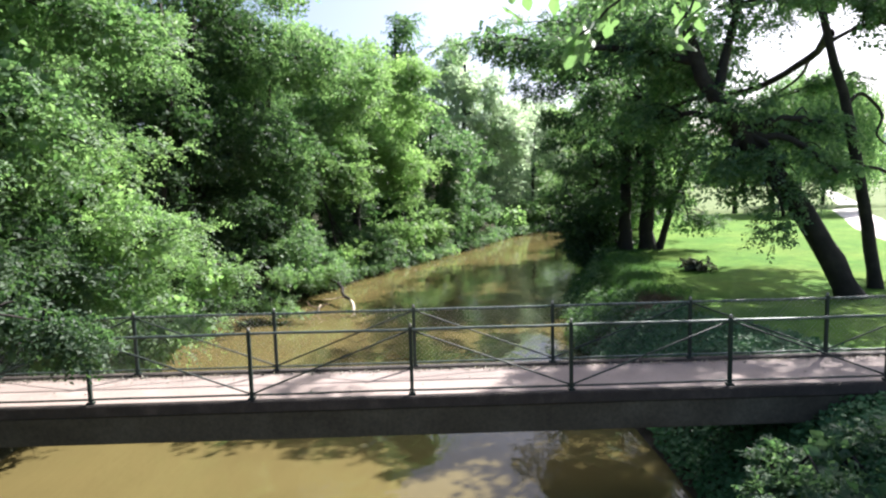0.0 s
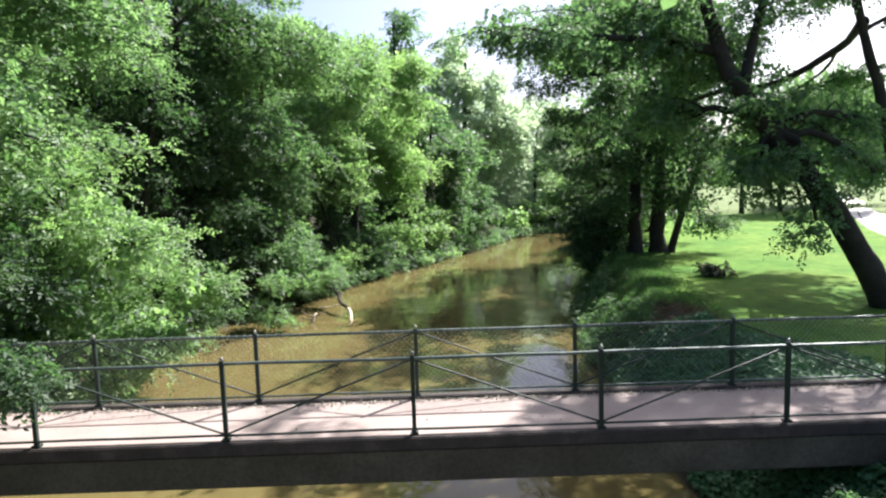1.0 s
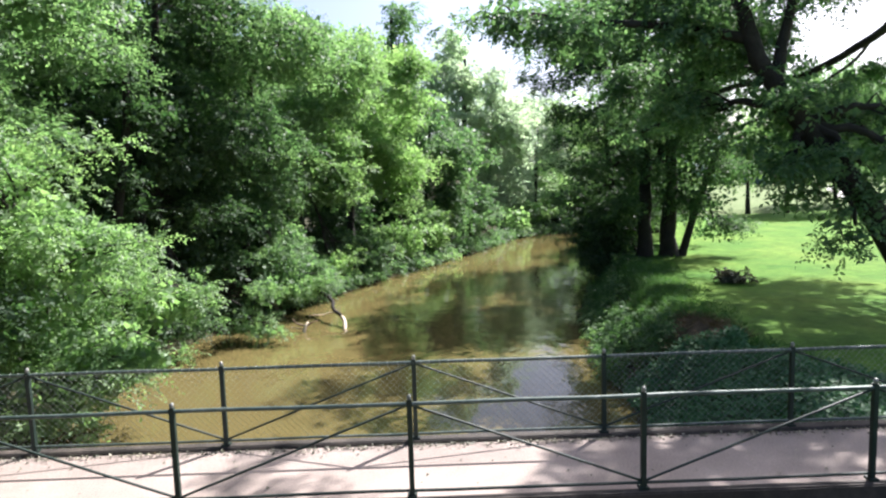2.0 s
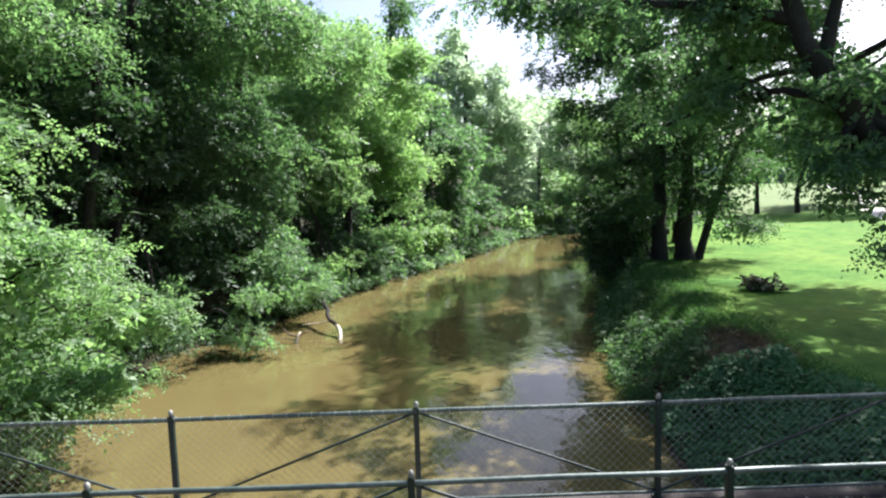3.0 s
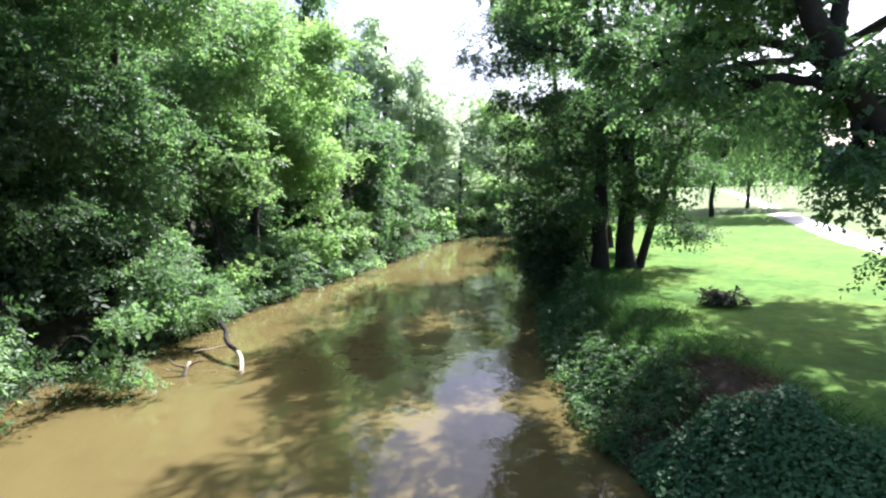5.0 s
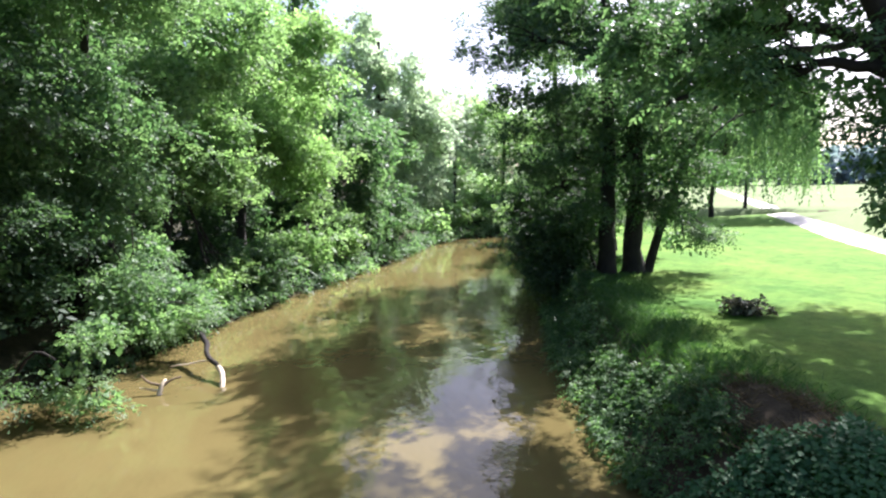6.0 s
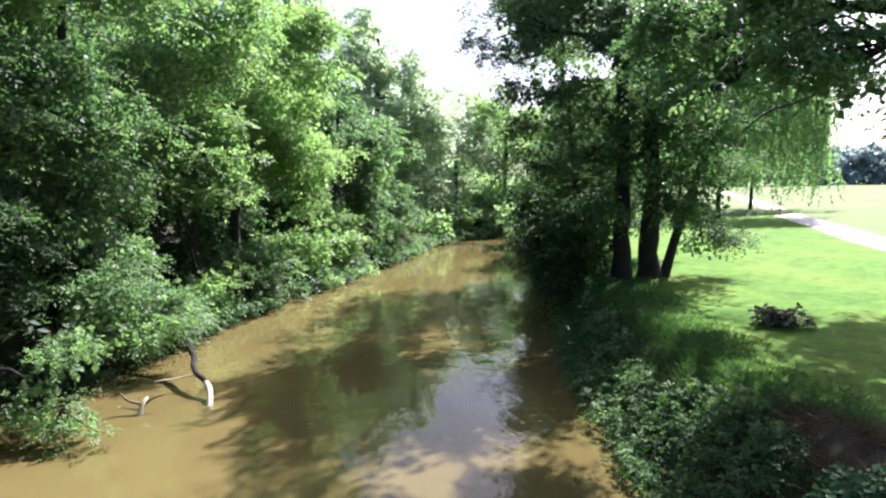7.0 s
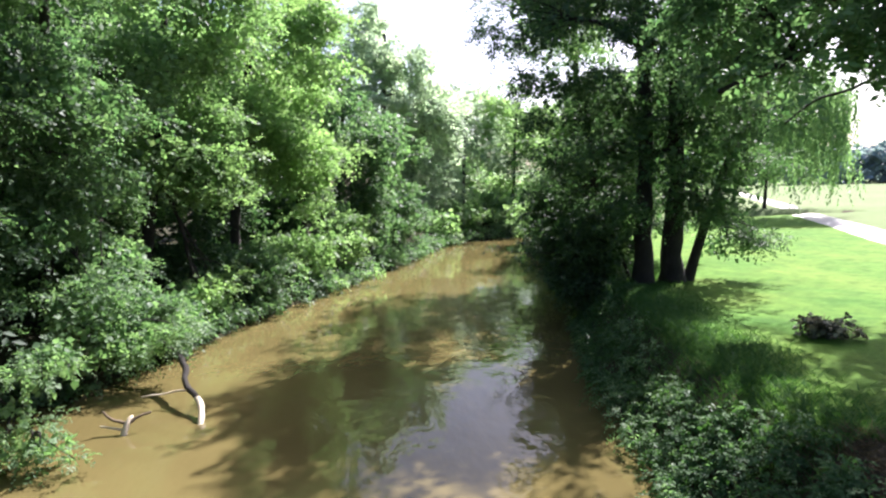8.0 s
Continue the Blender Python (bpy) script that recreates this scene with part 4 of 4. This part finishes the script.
for k in range(25):
    a = -2.75 + 5.5 * k / 24
    r = (0.34 + 0.66 * abs(math.cos(a * 1.2)) ** 1.6 * (1 - 0.12 * abs(a))) * (0.93 + 0.07 * math.cos(a * 9))
    blade.append((0.085 * r * math.sin(a), 0.05 + 0.085 * r * math.cos(a), -0.02 * r * abs(math.sin(a))))
leaf_me = bpy.data.meshes.new("leaf")
leaf_me.from_pydata([(0, 0.05, 0)] + blade, [], [(0, k, k + 1) for k in range(1, 25)])
leaf_me.materials.append(LEAF_MID)
for pts in TWIGS:
    ln = smooth_line(pts, 5, rng, 0.015)
    twig = tubes_object("twig", [(ln, [0.014 * (1 - 0.06 * i) for i in range(len(ln))])], BARK, sprig, sides=5)
    for p in ln[2:]:
        for k in range(2):
            lf = new("leaf", leaf_me)
            lf.parent = twig
            lf.location = p + Vector(rng.normal(size=3) * 0.05)
            lf.rotation_euler = (rng.uniform(-1.4, -0.6), rng.uniform(-0.5, 0.5), rng.uniform(0, 6.28))
            sc = rng.uniform(0.9, 1.6)
            lf.scale = (sc, sc, sc)

# ---- plants of the right bank ----
def scatter(rng, n, x0, x1, y0, y1, d0, d1, side=1):
    x, y = rng.uniform(x0, x1, n), rng.uniform(y0, y1, n)
    d, s = shore(x, y)
    ok = (d > d0) & (d < d1) & (s == side)
    return x[ok], y[ok]


def bare(x, y):
    """The bare earth slip in the bank."""
    return ((x - 6.85) / 0.55) ** 2 + ((y - 17.6) / 1.1) ** 2 + 0.45 * wavy(x * 3, y * 3)


rng = np.random.default_rng(7)
x, y = scatter(rng, 150000, 4, 12, 5, 21, 0.0, 3.6)
keep = (bare(x, y) > 1.0) & (y < 17.3 + 0.6 * wavy(x * 2.3, y * 1.7)) & (shore(x, y)[0] < 2.35 + 0.35 * wavy(x * 2, y * 2) + 1.5 * smoothstep(15, 11, y) - 0.5 * smoothstep(16, 20, y))
x, y = x[keep][:40000], y[keep][:40000]
p = np.stack([x, y, height(x, y) + rng.uniform(0.03, 0.26, len(x)) + 0.06 * wavy(x * 4, y * 4)], 1)
nrm = unit(rng.normal(size=p.shape) * 0.42 + (-0.35, -0.15, 1.0))
way = rng.normal(size=p.shape) + (-0.3, -0.3, -0.5)
way = unit(way - nrm * (way * nrm).sum(1, keepdims=True))
v, f = leaf_arrays(rng, p, way, nrm, rng.uniform(0.055, 0.11, len(p)), 0.46)
tagged(as_object("ivy", v, f, LEAF_IVY), "dark green ivy carpet covering the river bank", "ivy", kind="stuff")

x, y = scatter(rng, 3600, 4, 14, 17.5, 34, -0.35, 1.5)
keep = (bare(x, y) > 1.0) & (shore(x, y)[0] < 0.9 + 0.6 * wavy(x * 1.7, y * 1.7) + 0.6 * smoothstep(24, 19, y))
x, y = x[keep], y[keep]
c = np.stack([x, y, np.maximum(height(x, y), 0.05) + rng.uniform(0.1, 0.35, len(x))], 1)
v, f = sprays(rng, c, rng.uniform(0.2, 0.45, len(c)), 9, 8, 0.07, droop=0.5, width=0.3)
tagged(as_object("bank_herbs", v, f, LEAF_HERB), "tangle of nettles and trailing herbs on the bank", "herbs", kind="stuff")
x, y = scatter(rng, 420, 4, 14, 19, 30, -0.5, 0.9)
c = np.stack([x, y, np.maximum(height(x, y), 0.05) + rng.uniform(0.2, 0.5, len(x))], 1)
v, f = sprays(rng, c, rng.uniform(0.2, 0.4, len(c)), 8, 7, 0.085, droop=0.5, width=0.22)
tagged(as_object("bramble", v, f, LEAF_MID), "pale-leaved bramble sprays over the water's edge", "herbs", kind="stuff")


def blades(rng, x, y, low, high, lean, mat, name, label):
    n = len(x)
    z = height(x, y) - 0.01
    a = rng.uniform(0, 2 * math.pi, n)
    h = rng.uniform(low, high, n)
    w = h * 0.06 + 0.004
    sx, sy = np.cos(a) * w, np.sin(a) * w
    b = rng.uniform(0, 2 * math.pi, n)
    tip = np.stack([x + np.cos(b) * h * lean, y + np.sin(b) * h * lean, z + h], 1)
    v = np.stack([np.stack([x - sx, y - sy, z], 1), np.stack([x + sx, y + sy, z], 1), tip], 1).reshape(-1, 3)
    f = np.arange(3 * n, dtype=np.int32).reshape(-1, 3)
    return tagged(as_object(name, v, f, mat), label, "grass", kind="stuff")


x, y = scatter(rng, 190000, 5, 14, 14, 36, 0.3, 3.6)
k = shore(x, y)[0] > 0.95 - 0.65 * smoothstep(18.6, 20.5, y)
x, y = x[k], y[k]
k = rng.random(len(x)) < smoothstep(3.6, 1.6, shore(x, y)[0] + 0.5 * wavy(x, y))
x, y = x[k], y[k]
k = bare(x, y) > 1.2
blades(rng, x[k], y[k], 0.05, 0.17, 1.1, GRASS_BLADE, "long_grass", "long unmown grass along the top of the bank")
x, y = rng.uniform(5.8, 8.4, 5200), rng.uniform(16.2, 20.0, 5200)
k = (bare(x, y) > 0.35) & (bare(x, y) < 2.4) & (shore(x, y)[0] > 0.5)
blades(rng, x[k], y[k], 0.05, 0.17, 1.8, STRAW, "dry_grass", "dry straw-coloured grass round the bare earth slip")
# shrubs beneath the bridge on the near bank
for i, (x, y, z, r) in enumerate([(4.9, 7.6, 1.1, 0.6), (5.7, 7.8, 1.3, 0.6), (6.5, 7.7, 1.25, 0.6), (7.4, 7.4, 1.25, 0.65), (5.5, 6.8, 1.0, 0.6)]):
    tree("bank_shrub", 320 + i, [([foot(x + 0.3, y), (x + 0.2, y, z), (x, y, z + r * 0.4)], 0.03)], [(x, y, z, r, r, r * 0.8)], LEAF_DEEP,
         "leafy shrub on the bank below the footbridge", leaf=0.08, clump=0.36, dense=1.5, n_leaves=8, category="shrub", group="shrubs below the bridge")

# ---- fallen wood and the brush pile ----
log = holder("fallen_branch", (-4.0, 27.2, 0.0), "dead branch with a pale broken end dipping into the river", "branch")
rng = np.random.default_rng(9)
lo = Vector((-4.0, 27.2, 0.0))
ln = smooth_line([Vector(q) - lo for q in ((-5.3, 29.2, 1.1), (-4.3, 28.2, 0.85), (-3.85, 27.3, 0.68), (-3.7, 26.7, 0.5), (-3.28, 26.0, 0.32))], 4, rng, 0.025)
tubes_object("stem", [(ln, [0.085 - 0.001 * i for i in range(len(ln))])], BARK, log, sides=8, wobble=0.1, rng=rng)
ln = smooth_line([Vector(q) - lo for q in ((-3.29, 26.02, 0.33), (-3.14, 25.7, 0.2), (-3.08, 25.35, 0.04), (-3.1, 25.15, -0.12))], 3, rng, 0.012)
tubes_object("broken_end", [(ln, [0.07, 0.075, 0.07, 0.068, 0.07, 0.072, 0.076, 0.07, 0.062, 0.05])], BAREWOOD, log, "pale barkless broken end", sides=8, wobble=0.15, rng=rng)
ln = smooth_line([Vector(q) - lo for q in ((-3.5, 26.35, 0.42), (-4.0, 26.5, 0.36), (-4.6, 26.4, 0.3))], 3, rng, 0.03)
tubes_object("side_shoot", [(ln, [0.034 - 0.003 * i for i in range(len(ln))])], BAREWOOD, log, "pale bare side shoot", sides=6)
snag = holder("driftwood_snag", (-4.5, 25.0, 0.0), "small pale driftwood snag poking from the water", "driftwood")
for pts, r, m, nm in ((((-0.05, -0.1, -0.2), (0.0, 0.0, 0.12), (0.1, 0.12, 0.32)), 0.085, BAREWOOD, "stump"), (((0.05, 0.05, 0.2), (-0.3, 0.1, 0.3), (-0.45, 0.1, 0.48)), 0.04, DEADWOOD, "twig"),
                      (((0.05, 0.05, 0.22), (0.2, 0.12, 0.3), (0.45, 0.22, 0.36)), 0.045, DEADWOOD, "twig"), (((0.0, 0.0, 0.1), (-0.3, 0.02, 0.14), (-0.5, 0.05, 0.18)), 0.03, BAREWOOD, "twig")):
    ln = smooth_line(pts, 4, rng, 0.012)
    tubes_object(nm, [(ln, [r * (1 - 0.06 * i) for i in range(len(ln))])], m, snag, sides=7, wobble=0.12, rng=rng)

BP = foot(10.6, 23.5, 0.0)
pile = holder("brush_pile", BP, "heap of cut twigs with withered dark leaves on the lawn", "brush pile")
lines = []
for i in range(46):
    a, r = rng.uniform(0, 2 * math.pi), rng.uniform(0.0, 0.3)
    s = Vector((r * math.cos(a) * 0.8, r * math.sin(a) * 0.6, rng.uniform(0.02, 0.3)))
    d = Vector((rng.normal() * 0.2, rng.normal() * 0.2, rng.uniform(0.05, 0.32)))
    lines.append(([s - d * 0.5 + Vector((0, 0, 0.05)), s + Vector((0, 0, 0.08)), s + d * 0.7], [0.016, 0.013, 0.006]))
tagged(tubes_object("twig_tangle", lines, DEADWOOD, pile, sides=4), kind="stuff")
c = rng.normal(size=(44, 3)) * (0.2, 0.16, 0.1) + (0, 0, 0.2)
c[:, 2] = np.maximum(c[:, 2], 0.08)
v, f = sprays(rng, c, rng.uniform(0.1, 0.22, len(c)), 6, 4, 0.12, droop=0.3, width=0.45)
as_object("withered_leaves", v, f, LEAF_DRY, pile)

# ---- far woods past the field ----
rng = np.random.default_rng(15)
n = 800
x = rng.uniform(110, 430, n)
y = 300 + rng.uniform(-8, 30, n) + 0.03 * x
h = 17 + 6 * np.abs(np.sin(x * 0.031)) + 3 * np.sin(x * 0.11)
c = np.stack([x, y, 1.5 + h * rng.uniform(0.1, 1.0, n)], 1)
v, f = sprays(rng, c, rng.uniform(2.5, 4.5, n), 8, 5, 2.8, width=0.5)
tagged(as_object("far_woods", v, f, LEAF_FAR_HAZE), "distant belt of woods past the field, blue haze in its leaf colour", "woods", kind="stuff")
